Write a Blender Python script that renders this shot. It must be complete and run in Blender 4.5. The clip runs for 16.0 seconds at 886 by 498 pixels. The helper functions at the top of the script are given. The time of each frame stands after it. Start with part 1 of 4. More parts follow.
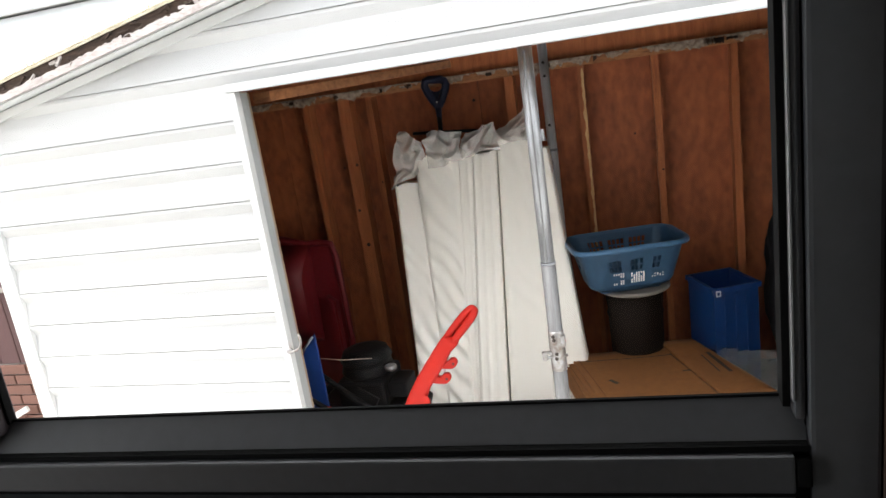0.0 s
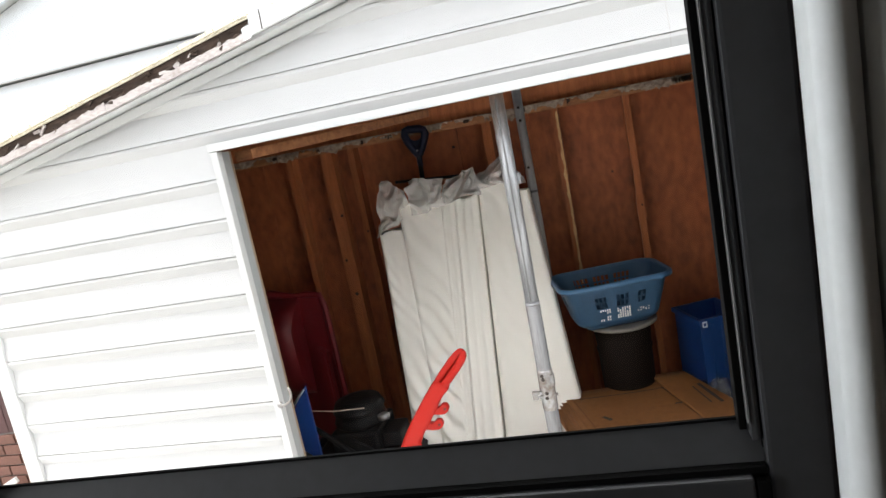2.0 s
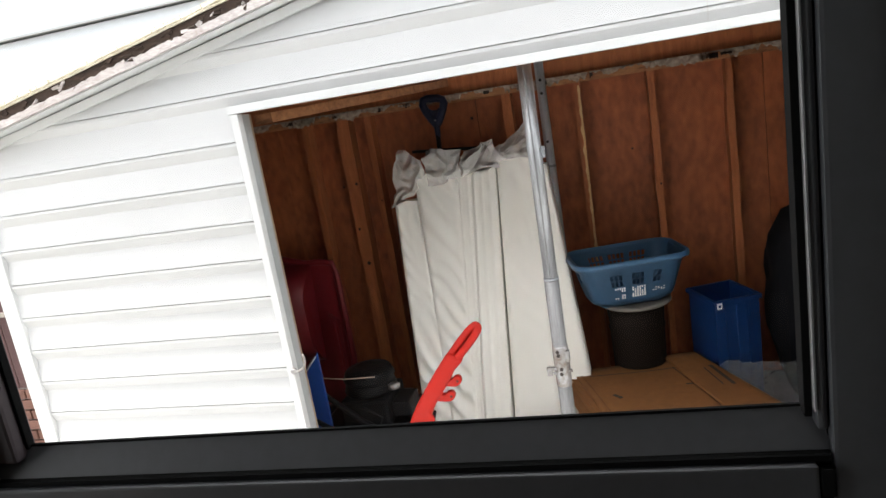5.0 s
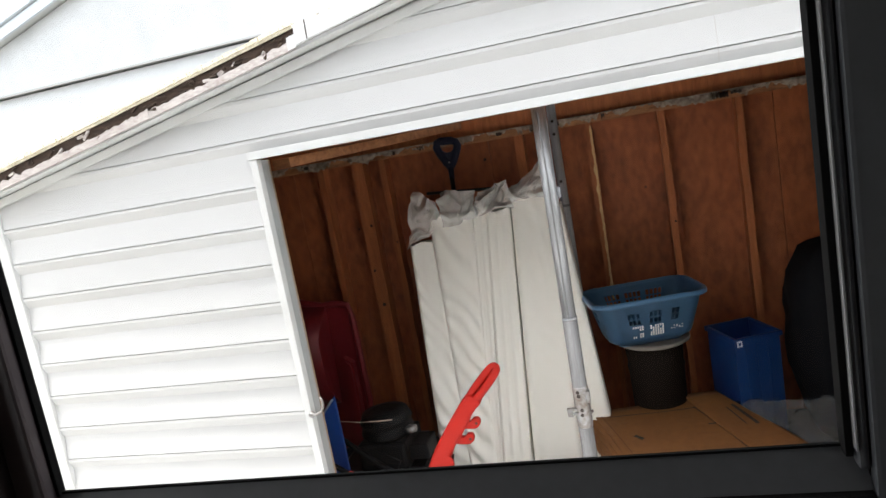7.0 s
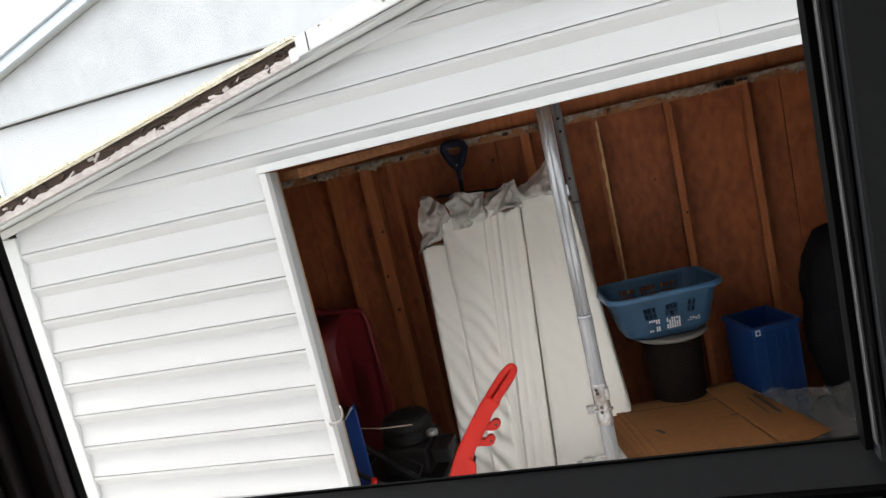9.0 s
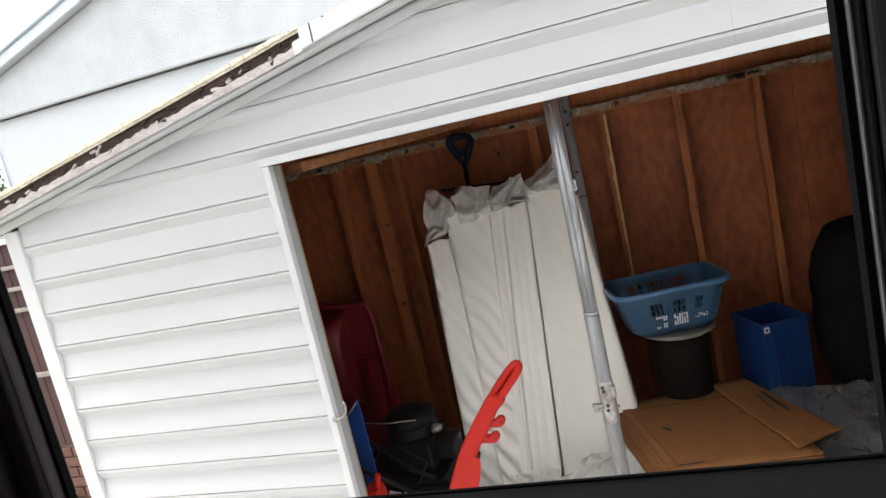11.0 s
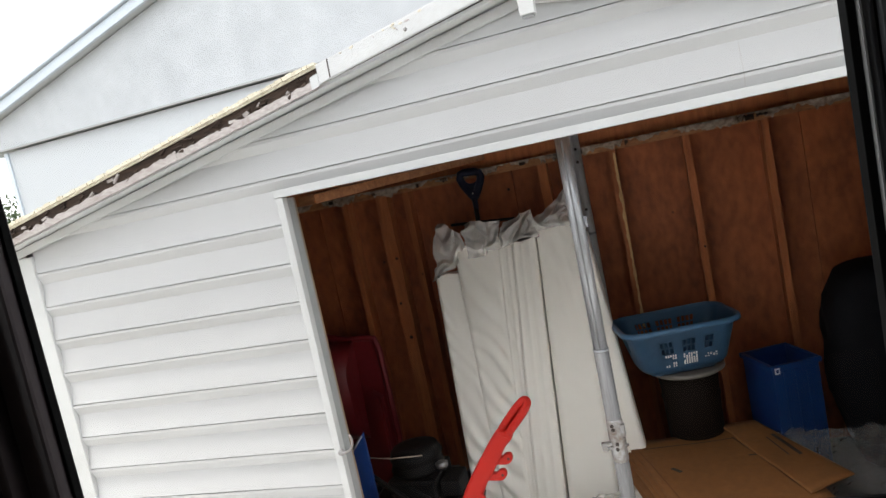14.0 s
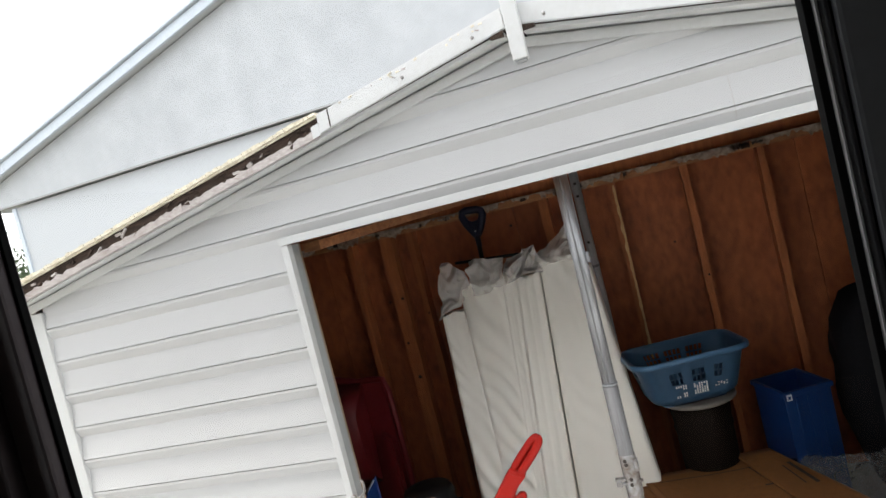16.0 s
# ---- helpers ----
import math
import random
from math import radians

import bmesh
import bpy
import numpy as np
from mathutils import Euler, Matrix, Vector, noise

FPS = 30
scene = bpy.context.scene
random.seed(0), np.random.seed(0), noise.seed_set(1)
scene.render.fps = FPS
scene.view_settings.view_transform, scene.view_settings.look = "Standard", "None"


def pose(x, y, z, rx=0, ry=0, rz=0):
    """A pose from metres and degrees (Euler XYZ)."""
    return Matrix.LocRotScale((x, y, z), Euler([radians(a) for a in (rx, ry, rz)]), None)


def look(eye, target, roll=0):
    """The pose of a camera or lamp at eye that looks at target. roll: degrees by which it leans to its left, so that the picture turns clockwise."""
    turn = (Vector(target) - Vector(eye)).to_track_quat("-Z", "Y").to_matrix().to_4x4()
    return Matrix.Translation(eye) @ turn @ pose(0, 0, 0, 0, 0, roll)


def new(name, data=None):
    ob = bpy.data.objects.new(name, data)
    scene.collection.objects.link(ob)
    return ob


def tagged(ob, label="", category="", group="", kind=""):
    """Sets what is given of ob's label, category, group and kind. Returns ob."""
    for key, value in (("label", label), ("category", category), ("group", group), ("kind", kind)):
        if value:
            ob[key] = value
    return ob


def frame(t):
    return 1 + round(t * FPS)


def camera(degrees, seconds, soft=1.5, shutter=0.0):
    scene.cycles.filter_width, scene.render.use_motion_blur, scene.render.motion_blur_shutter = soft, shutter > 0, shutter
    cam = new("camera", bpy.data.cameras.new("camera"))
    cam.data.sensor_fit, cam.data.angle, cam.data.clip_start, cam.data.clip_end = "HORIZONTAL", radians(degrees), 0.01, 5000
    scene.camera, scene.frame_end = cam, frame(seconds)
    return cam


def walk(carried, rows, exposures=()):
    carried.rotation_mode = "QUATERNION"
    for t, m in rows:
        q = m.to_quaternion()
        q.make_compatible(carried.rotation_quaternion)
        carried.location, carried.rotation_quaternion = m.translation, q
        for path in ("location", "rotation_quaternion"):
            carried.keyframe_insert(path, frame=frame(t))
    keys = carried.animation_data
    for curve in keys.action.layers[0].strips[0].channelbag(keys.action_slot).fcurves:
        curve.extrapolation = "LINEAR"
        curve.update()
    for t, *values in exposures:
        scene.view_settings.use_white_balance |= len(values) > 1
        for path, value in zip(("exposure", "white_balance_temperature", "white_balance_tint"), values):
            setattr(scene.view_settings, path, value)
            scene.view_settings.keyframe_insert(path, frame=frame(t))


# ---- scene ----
cam = camera(67.1, 16.0)
PATH = [
    (0, (1.42, -2.288, 1.921), (0.884, -0.421, 1.444), -8.5),
    (0.5, (1.424, -2.281, 1.919), (0.919, -0.399, 1.465), -9.1),
    (1, (1.437, -2.291, 1.926), (0.961, -0.398, 1.489), -9.2),
    (1.5, (1.467, -2.31, 1.895), (1.031, -0.4, 1.49), -10.9),
    (2, (1.457, -2.313, 1.925), (0.96, -0.408, 1.573), -11.2),
    (2.5, (1.425, -2.274, 1.934), (0.864, -0.396, 1.534), -12.3),
    (3, (1.42, -2.288, 1.924), (0.874, -0.415, 1.485), -10.2),
    (3.2, (1.42, -2.288, 1.924), (0.88, -0.411, 1.494), -10.3),
    (5.3, (1.396, -2.304, 1.928), (0.8743, -0.4209, 1.5014), -9.15),
    (5.5, (1.396, -2.304, 1.928), (0.8233, -0.4227, 1.5636), -9.23),
    (6, (1.381, -2.311, 1.933), (0.8141, -0.4223, 1.5993), -9.34),
    (6.5, (1.385, -2.314, 1.934), (0.8551, -0.4124, 1.6127), -9.93),
    (7, (1.379, -2.317, 1.936), (0.8404, -0.4156, 1.6286), -10.15),
    (7.5, (1.371, -2.316, 1.933), (0.8326, -0.4106, 1.6509), -10.49),
    (8, (1.38, -2.324, 1.943), (0.8521, -0.4114, 1.6913), -11.58),
    (8.5, (1.386, -2.32, 1.946), (0.8129, -0.4234, 1.6735), -12.86),
    (8.7, (1.386, -2.32, 1.946), (0.8145, -0.4245, 1.6621), -13.05),
    (10.8, (1.381, -2.283, 1.953), (0.786, -0.402, 1.627), -12.5),
    (11, (1.381, -2.283, 1.953), (0.787, -0.4, 1.636), -12.9),
    (11.2, (1.377, -2.283, 1.953), (0.781, -0.399, 1.644), -13.0),
    (11.5, (1.379, -2.277, 1.959), (0.773, -0.395, 1.66), -13.3),
    (12, (1.377, -2.285, 1.96), (0.76, -0.402, 1.691), -13.2),
    (12.5, (1.379, -2.29, 1.968), (0.773, -0.4, 1.722), -12.9),
    (13, (1.371, -2.294, 1.956), (0.788, -0.395, 1.721), -11.5),
    (13.5, (1.378, -2.293, 1.948), (0.835, -0.382, 1.718), -11.4),
    (14, (1.368, -2.3, 1.954), (0.774, -0.402, 1.742), -11.8),
    (14.5, (1.373, -2.302, 1.963), (0.783, -0.397, 1.807), -12.5),
    (15, (1.371, -2.311, 1.971), (0.768, -0.408, 1.846), -12.6),
    (15.5, (1.37, -2.309, 1.963), (0.785, -0.4, 1.843), -12.8),
    (16, (1.384, -2.319, 1.977), (0.795, -0.41, 1.869), -14.1),
]
EXPOSURES = [(0, 1.86), (3, 1.64), (5.5, 1.64), (8.5, 1.37), (11, 1.31), (16, 1.05)]
walk(cam, [(t, look(eye, target, roll)) for t, eye, target, roll in PATH], EXPOSURES)

# ---- light ----
ROOM_W = 8.5
SUN_EL, SUN_AZ = 65.0, 264.0
world = bpy.data.worlds.new("world")
scene.world = world
world.use_nodes = True
wn = world.node_tree
sky = wn.nodes.new("ShaderNodeTexSky")
sky.sky_type = "NISHITA"
sky.sun_disc = False
sky.sun_elevation, sky.sun_rotation = radians(SUN_EL), radians(SUN_AZ)
sky.air_density, sky.dust_density, sky.ozone_density = 0.7, 6.0, 1.0
haze = wn.nodes.new("ShaderNodeMix")
haze.data_type = "RGBA"
haze.inputs[0].default_value = 0.7
haze.inputs[7].default_value = (8.18, 8.2, 8.28, 1)
wn.links.new(sky.outputs[0], haze.inputs[6])
wn.links.new(haze.outputs[2], wn.nodes["Background"].inputs[0])
wn.nodes["Background"].inputs[1].default_value = 0.19
sun = new("sun", bpy.data.lights.new("sun", "SUN"))
sun.data.energy, sun.data.angle, sun.data.color = 3.0, radians(20), (1.0, 0.99, 0.975)
el, az = radians(SUN_EL), radians(SUN_AZ)
toward = Vector((math.sin(az) * math.cos(el), math.cos(az) * math.cos(el), math.sin(el)))
sun.matrix_world = look(toward * 20, (0, 0, 0))

# added fill lamp at the west wall, brightening the window frame from inside
fill_lamp = new("room_fill", bpy.data.lights.new("room_fill", "AREA"))
fill_lamp.data.shape, fill_lamp.data.size, fill_lamp.data.size_y = "RECTANGLE", 0.95, 1.25
fill_lamp.data.energy, fill_lamp.data.color = ROOM_W, (0.93, 0.97, 1.0)
fill_lamp.matrix_world = look((-1.64, -2.7, 1.65), (1.5, -2.7, 1.65))

# ---- materials ----


def mat(name, col, col2=None, rough=0.6, metal=0.0, big=2.0, fine=40.0, bump=0.1, stretch=(1, 1, 1), amount=0.6, spec=0.5, island=0.0, trans=0.0):
    """A surface with blotches, fine grain and relief; col2 is the colour of its stains."""
    m = bpy.data.materials.new(name)
    m.use_nodes = True
    nt = m.node_tree
    b = nt.nodes["Principled BSDF"]
    b.inputs["Roughness"].default_value, b.inputs["Metallic"].default_value = rough, metal
    b.inputs["Specular IOR Level"].default_value = spec
    col2 = col2 or tuple(c * 0.72 for c in col)
    tc, mp = nt.nodes.new("ShaderNodeTexCoord"), nt.nodes.new("ShaderNodeMapping")
    mp.inputs["Scale"].default_value = stretch
    nt.links.new(tc.outputs["Object"], mp.inputs[0])
    n1, n2 = nt.nodes.new("ShaderNodeTexNoise"), nt.nodes.new("ShaderNodeTexNoise")
    n1.inputs["Scale"].default_value, n1.inputs["Detail"].default_value, n1.inputs["Roughness"].default_value = big, 6, 0.65
    n2.inputs["Scale"].default_value, n2.inputs["Detail"].default_value = fine, 5
    nt.links.new(mp.outputs[0], n1.inputs[0])
    nt.links.new(mp.outputs[0], n2.inputs[0])
    add = nt.nodes.new("ShaderNodeMath")
    add.operation = "MULTIPLY_ADD"
    add.inputs[1].default_value, add.inputs[2].default_value = 0.45, 0.0
    nt.links.new(n2.outputs[0], add.inputs[0])
    mad = nt.nodes.new("ShaderNodeMath")
    mad.operation = "MULTIPLY_ADD"
    mad.inputs[1].default_value = 0.55
    nt.links.new(n1.outputs[0], mad.inputs[0])
    nt.links.new(add.outputs[0], mad.inputs[2])
    ramp = nt.nodes.new("ShaderNodeMapRange")
    ramp.inputs[1].default_value, ramp.inputs[2].default_value = 0.36, 0.66
    ramp.inputs[4].default_value = amount
    nt.links.new(mad.outputs[0], ramp.inputs[0])
    mix = nt.nodes.new("ShaderNodeMix")
    mix.data_type = "RGBA"
    mix.inputs[6].default_value, mix.inputs[7].default_value = (*col, 1), (*col2, 1)
    nt.links.new(ramp.outputs[0], mix.inputs[0])
    last = mix.outputs[2]
    if island:
        info, hsv, mr = nt.nodes.new("ShaderNodeObjectInfo"), nt.nodes.new("ShaderNodeHueSaturation"), nt.nodes.new("ShaderNodeMapRange")
        mr.inputs[3].default_value, mr.inputs[4].default_value = 1 - island, 1 + island
        nt.links.new(info.outputs["Random"], mr.inputs[0])
        nt.links.new(mr.outputs[0], hsv.inputs["Value"])
        nt.links.new(last, hsv.inputs["Color"])
        last = hsv.outputs[0]
    nt.links.new(last, b.inputs["Base Color"])
    if bump:
        bp = nt.nodes.new("ShaderNodeBump")
        bp.inputs["Strength"].default_value, bp.inputs["Distance"].default_value = bump, 0.004
        nt.links.new(n2.outputs[0], bp.inputs["Height"])
        nt.links.new(bp.outputs[0], b.inputs["Normal"])
    if trans:
        tr, ms = nt.nodes.new("ShaderNodeBsdfTransparent"), nt.nodes.new("ShaderNodeMixShader")
        ms.inputs[0].default_value = trans
        nt.links.new(b.outputs[0], ms.inputs[1])
        nt.links.new(tr.outputs[0], ms.inputs[2])
        nt.links.new(ms.outputs[0], nt.nodes["Material Output"].inputs[0])
    return m


def glass_mat(name):
    m = bpy.data.materials.new(name)
    m.use_nodes = True
    nt = m.node_tree
    tr, gl, fr, ms = (nt.nodes.new(k) for k in ("ShaderNodeBsdfTransparent", "ShaderNodeBsdfGlossy", "ShaderNodeFresnel", "ShaderNodeMixShader"))
    tr.inputs[0].default_value = (0.96, 0.975, 0.97, 1)
    gl.inputs["Roughness"].default_value = 0.02
    fr.inputs[0].default_value = 1.45
    nt.links.new(fr.outputs[0], ms.inputs[0])
    nt.links.new(tr.outputs[0], ms.inputs[1])
    nt.links.new(gl.outputs[0], ms.inputs[2])
    nt.links.new(ms.outputs[0], nt.nodes["Material Output"].inputs[0])
    return m


M_SIDING = mat("white_vinyl", (0.525, 0.525, 0.522), (0.465, 0.462, 0.452), 0.55, big=1.2, fine=18, bump=0, stretch=(0.6, 1, 2.5), amount=0.5, island=0.015)
M_TRIM = mat("white_painted_trim", (0.6, 0.605, 0.6), (0.49, 0.48, 0.455), 0.45, big=3, fine=60, bump=0.06, amount=0.45)
M_JAMB = mat("grey_jamb_metal", (0.34, 0.35, 0.35), (0.24, 0.235, 0.22), 0.5, big=4, fine=50, bump=0.1)
M_RAWWOOD = mat("weathered_wood", (0.3, 0.2, 0.12), (0.13, 0.08, 0.05), 0.8, big=6, fine=60, bump=0.4, stretch=(6, 6, 0.6))
M_PLY = mat("aged_plywood", (0.43, 0.122, 0.04), (0.125, 0.03, 0.011), 0.75, big=2.6, fine=17, bump=0.25, stretch=(1.5, 1, 0.8), amount=0.85, island=0.12)
M_STUD = mat("stud_lumber", (0.5, 0.16, 0.052), (0.2, 0.052, 0.018), 0.75, big=5, fine=60, bump=0.3, stretch=(7, 7, 0.7), amount=0.8, island=0.18)
M_PALE = mat("pale_split_wood", (0.66, 0.42, 0.2), (0.4, 0.2, 0.08), 0.8, big=20, fine=80, bump=0.5, stretch=(3, 3, 1))
M_PLATE = mat("stained_plate", (0.5, 0.22, 0.09), (0.14, 0.05, 0.025), 0.85, big=7, fine=45, bump=0.5, stretch=(0.7, 5, 5), amount=0.9)
M_PEEL = mat("peeling_paper", (0.52, 0.42, 0.33), (0.13, 0.065, 0.04), 0.9, big=30, fine=50, bump=0.6, amount=0.9)
M_ROT = mat("rotten_fascia_wood", (0.075, 0.045, 0.03), (0.012, 0.008, 0.006), 0.95, big=14, fine=70, bump=0.9, stretch=(1, 4, 4), amount=1.0)
M_WEATHER = mat("weathered_fascia", (0.56, 0.52, 0.5), (0.27, 0.22, 0.2), 0.85, big=12, fine=60, bump=0.4, stretch=(1, 3, 3), amount=0.9)
# pale yellow here includes the sunlight on the roof edge
M_SHINGLE = mat("shingle_edge", (0.85, 0.8, 0.66), (0.46, 0.39, 0.27), 0.95, big=24, fine=160, bump=0.4, amount=0.9)
M_TAR = mat("black_roofing", (0.04, 0.04, 0.042), (0.02, 0.02, 0.02), 0.9, big=8, fine=120, bump=0.6)
M_CONC = mat("shed_slab", (0.2, 0.19, 0.175), (0.09, 0.085, 0.08), 0.9, big=2, fine=50, bump=0.3)
M_GROUND = mat("packed_ground", (0.22, 0.2, 0.17), (0.1, 0.11, 0.06), 0.95, big=0.7, fine=14, bump=0.5)
M_PATH = mat("pale_concrete", (0.61, 0.608, 0.6), (0.495, 0.49, 0.48), 0.9, big=2, fine=60, bump=0.3)
M_STEEL = mat("galvanised_steel", (0.42, 0.43, 0.45), (0.24, 0.245, 0.26), 0.5, 0.75, big=14, fine=90, bump=0.12, stretch=(4, 4, 0.25), amount=0.9)
M_PIPE = mat("dark_zinc", (0.22, 0.22, 0.225), (0.12, 0.115, 0.11), 0.5, 0.2, big=12, fine=80, bump=0.15, stretch=(4, 4, 0.3), amount=0.9)
M_ZINC = mat("weathered_zinc", (0.42, 0.425, 0.435), (0.2, 0.2, 0.205), 0.38, 0.5, big=12, fine=80, bump=0.15, stretch=(4, 4, 0.3), amount=0.9)
M_DULL = mat("dull_steel", (0.4, 0.4, 0.4), (0.16, 0.11, 0.08), 0.5, 0.75, big=14, fine=80, bump=0.2, amount=0.9)
M_CARTON = mat("white_carton", (0.92, 0.885, 0.81), (0.85, 0.805, 0.72), 0.6, big=2.5, fine=24, bump=0.1, stretch=(2, 2, 0.6), island=0.03)
M_FILM = mat("plastic_film", (0.94, 0.915, 0.86), (0.84, 0.805, 0.74), 0.2, big=7, fine=30, bump=0.2, trans=0.52)
M_SHEET = mat("clear_plastic_sheet", (0.3, 0.3, 0.29), (0.12, 0.12, 0.12), 0.16, big=6, fine=12, bump=0.12, trans=0.5)
M_CARD = mat("brown_cardboard", (0.24, 0.094, 0.023), (0.14, 0.052, 0.013), 0.85, big=3.5, fine=40, bump=0.12, amount=0.7, island=0.06)
M_CARDDARK = mat("stained_cardboard", (0.15, 0.052, 0.014), (0.09, 0.032, 0.01), 0.9, big=9, fine=50, bump=0.1)
M_INK = mat("dark_ink", (0.035, 0.025, 0.02), None, 0.8, bump=0)
M_BASKET = mat("blue_basket_plastic", (0.066, 0.16, 0.275), (0.045, 0.115, 0.21), 0.38, big=3, fine=40, bump=0.03)
M_LABELW = mat("white_sticker", (0.75, 0.75, 0.75), (0.55, 0.55, 0.55), 0.5, big=20, bump=0)
M_BIN = mat("blue_bin_plastic", (0.005, 0.042, 0.16), (0.003, 0.024, 0.1), 0.4, big=4, fine=50, bump=0.05)
M_LID = mat("dusty_white_lid", (0.3, 0.27, 0.235), (0.19, 0.165, 0.135), 0.55, big=6, fine=40, bump=0.1)
M_DRUMLID = mat("dusty_drum_lid", (0.2, 0.18, 0.155), (0.12, 0.105, 0.09), 0.6, big=6, fine=40, bump=0.1)
M_DRUM = mat("dark_brown_drum", (0.012, 0.008, 0.006), (0.006, 0.004, 0.003), 0.8, spec=0.12, big=4, fine=40, bump=0.1)
M_RED = mat("red_plastic", (0.43, 0.013, 0.006), (0.36, 0.009, 0.005), 0.5, spec=0.25, big=5, fine=50, bump=0.03)
M_REDDULL = mat("faded_red_plastic", (0.2, 0.012, 0.016), (0.12, 0.008, 0.012), 0.5, big=4, fine=40, bump=0.08)
M_BLACK = mat("black_plastic", (0.006, 0.006, 0.007), (0.011, 0.01, 0.0095), 0.55, spec=0.15, big=8, fine=50, bump=0.1)
M_NAVY = mat("navy_handle", (0.006, 0.008, 0.026), (0.004, 0.005, 0.013), 0.5, spec=0.25, big=8, bump=0.05)
M_BLUEPANEL = mat("bright_blue_panel", (0.01, 0.045, 0.2), (0.006, 0.028, 0.12), 0.45, big=5, bump=0.05)
M_YELLOW = mat("yellow_plastic", (0.7, 0.42, 0.04), None, 0.5, bump=0.02)
M_FRAME = mat("charcoal_window_vinyl", (0.07, 0.073, 0.079), (0.056, 0.058, 0.062), 0.55, spec=0.3, big=3, fine=60, bump=0.05, amount=0.7)
M_FRAMEL = mat("plum_brown_window_vinyl", (0.058, 0.047, 0.05), (0.04, 0.032, 0.035), 0.6, spec=0.25, big=3, fine=60, bump=0.06, amount=0.7)
M_SEAL = mat("black_rubber_seal", (0.008, 0.008, 0.008), None, 0.85, bump=0, spec=0.04)
M_TUBE = mat("pale_zinc_tube", (0.5, 0.5, 0.51), (0.3, 0.3, 0.31), 0.45, big=12, fine=80, bump=0.15, stretch=(4, 4, 0.3), amount=0.9)
M_BEAD = mat("grey_glazing_bead", (0.24, 0.24, 0.24), (0.18, 0.18, 0.18), 0.4, big=6, bump=0.03)
M_CASING = mat("white_window_casing", (0.72, 0.76, 0.77), (0.6, 0.63, 0.64), 0.5, big=4, fine=60, bump=0.08, amount=0.5)
M_BROWN = mat("brown_wall_board", (0.06, 0.035, 0.022), (0.03, 0.018, 0.012), 0.7, big=4, fine=40, bump=0.2, stretch=(6, 6, 0.8))
M_ROOM = mat("room_plaster", (0.5, 0.48, 0.45), (0.42, 0.4, 0.38), 0.85, big=2, fine=80, bump=0.1)
M_ROOMFLOOR = mat("room_floor_wood", (0.2, 0.13, 0.08), (0.12, 0.075, 0.045), 0.5, big=3, fine=40, bump=0.1, stretch=(0.6, 6, 1))
M_HOUSE = mat("pale_house_board", (0.5, 0.52, 0.54), (0.37, 0.385, 0.405), 0.7, big=0.4, fine=5, bump=0.03, stretch=(0.9, 1, 0.8), amount=0.7)
M_HOUSELOW = mat("pale_house_panel", (0.52, 0.545, 0.57), (0.46, 0.48, 0.5), 0.6, big=0.8, fine=20, bump=0.06)
M_RAKE = mat("pale_blue_metal_fascia", (0.58, 0.64, 0.71), (0.47, 0.52, 0.59), 0.4, big=2, fine=30, bump=0.05)
M_FENCE = mat("maroon_fence_board", (0.07, 0.03, 0.03), (0.04, 0.018, 0.019), 0.75, big=5, fine=40, bump=0.25, stretch=(5, 5, 0.6), island=0.15)
M_BRICKRED = mat("orange_brown_brick", (0.15, 0.068, 0.05), (0.09, 0.042, 0.032), 0.85, big=8, fine=60, bump=0.4, island=0.12)
M_BAG = mat("dull_black_bag", (0.005, 0.0055, 0.007), (0.012, 0.012, 0.014), 0.75, spec=0.08, big=6, fine=30, bump=0.2)
M_LEAF = mat("leaf_green", (0.06, 0.09, 0.035), (0.03, 0.05, 0.02), 0.6, big=5, fine=20, bump=0.1)
M_BARK = mat("bark", (0.1, 0.07, 0.05), None, 0.9, big=8, bump=0.6)
M_LITTER = mat("leaf_litter", (0.05, 0.042, 0.028), (0.02, 0.018, 0.012), 0.95, big=20, fine=80, bump=0.6)
M_GLASS = glass_mat("window_glass")

# ---- building helpers ----


def box(bm, x0, x1, y0, y1, z0, z1, bevel=0.0, m=None):
    vs = [bm.verts.new(p) for p in ((x0, y0, z0), (x1, y0, z0), (x1, y1, z0), (x0, y1, z0), (x0, y0, z1), (x1, y0, z1), (x1, y1, z1), (x0, y1, z1))]
    fs = [bm.faces.new([vs[i] for i in f]) for f in ((3, 2, 1, 0), (4, 5, 6, 7), (0, 1, 5, 4), (1, 2, 6, 5), (2, 3, 7, 6), (3, 0, 4, 7))]
    if m is not None:
        bmesh.ops.transform(bm, matrix=m, verts=vs)
    if bevel:
        es = list({e for f in fs for e in f.edges})
        bmesh.ops.bevel(bm, geom=es, offset=bevel, segments=2, profile=0.6, affect="EDGES")
    return bm


def tube(bm, pts, r, n=12, caps=True, r1=None):
    """A round bar along points; r may taper to r1."""
    pts = [Vector(p) for p in pts]
    rings = []
    for i, p in enumerate(pts):
        d = (pts[min(i + 1, len(pts) - 1)] - pts[max(i - 1, 0)]).normalized()
        a = d.orthogonal().normalized() if abs(d.z) > 0.9 else d.cross(Vector((0, 0, 1))).normalized()
        if i and rings:
            a = (prev - prev.dot(d) * d).normalized()
        prev = a
        b = d.cross(a)
        rr = r if r1 is None else r + (r1 - r) * i / (len(pts) - 1)
        rings.append([bm.verts.new(p + rr * (math.cos(2 * math.pi * k / n) * a + math.sin(2 * math.pi * k / n) * b)) for k in range(n)])
    for u, v in zip(rings, rings[1:]):
        for k in range(n):
            bm.faces.new((u[k], u[(k + 1) % n], v[(k + 1) % n], v[k])).smooth = True
    if caps:
        bm.faces.new(rings[0][::-1])
        bm.faces.new(rings[-1])
    return bm


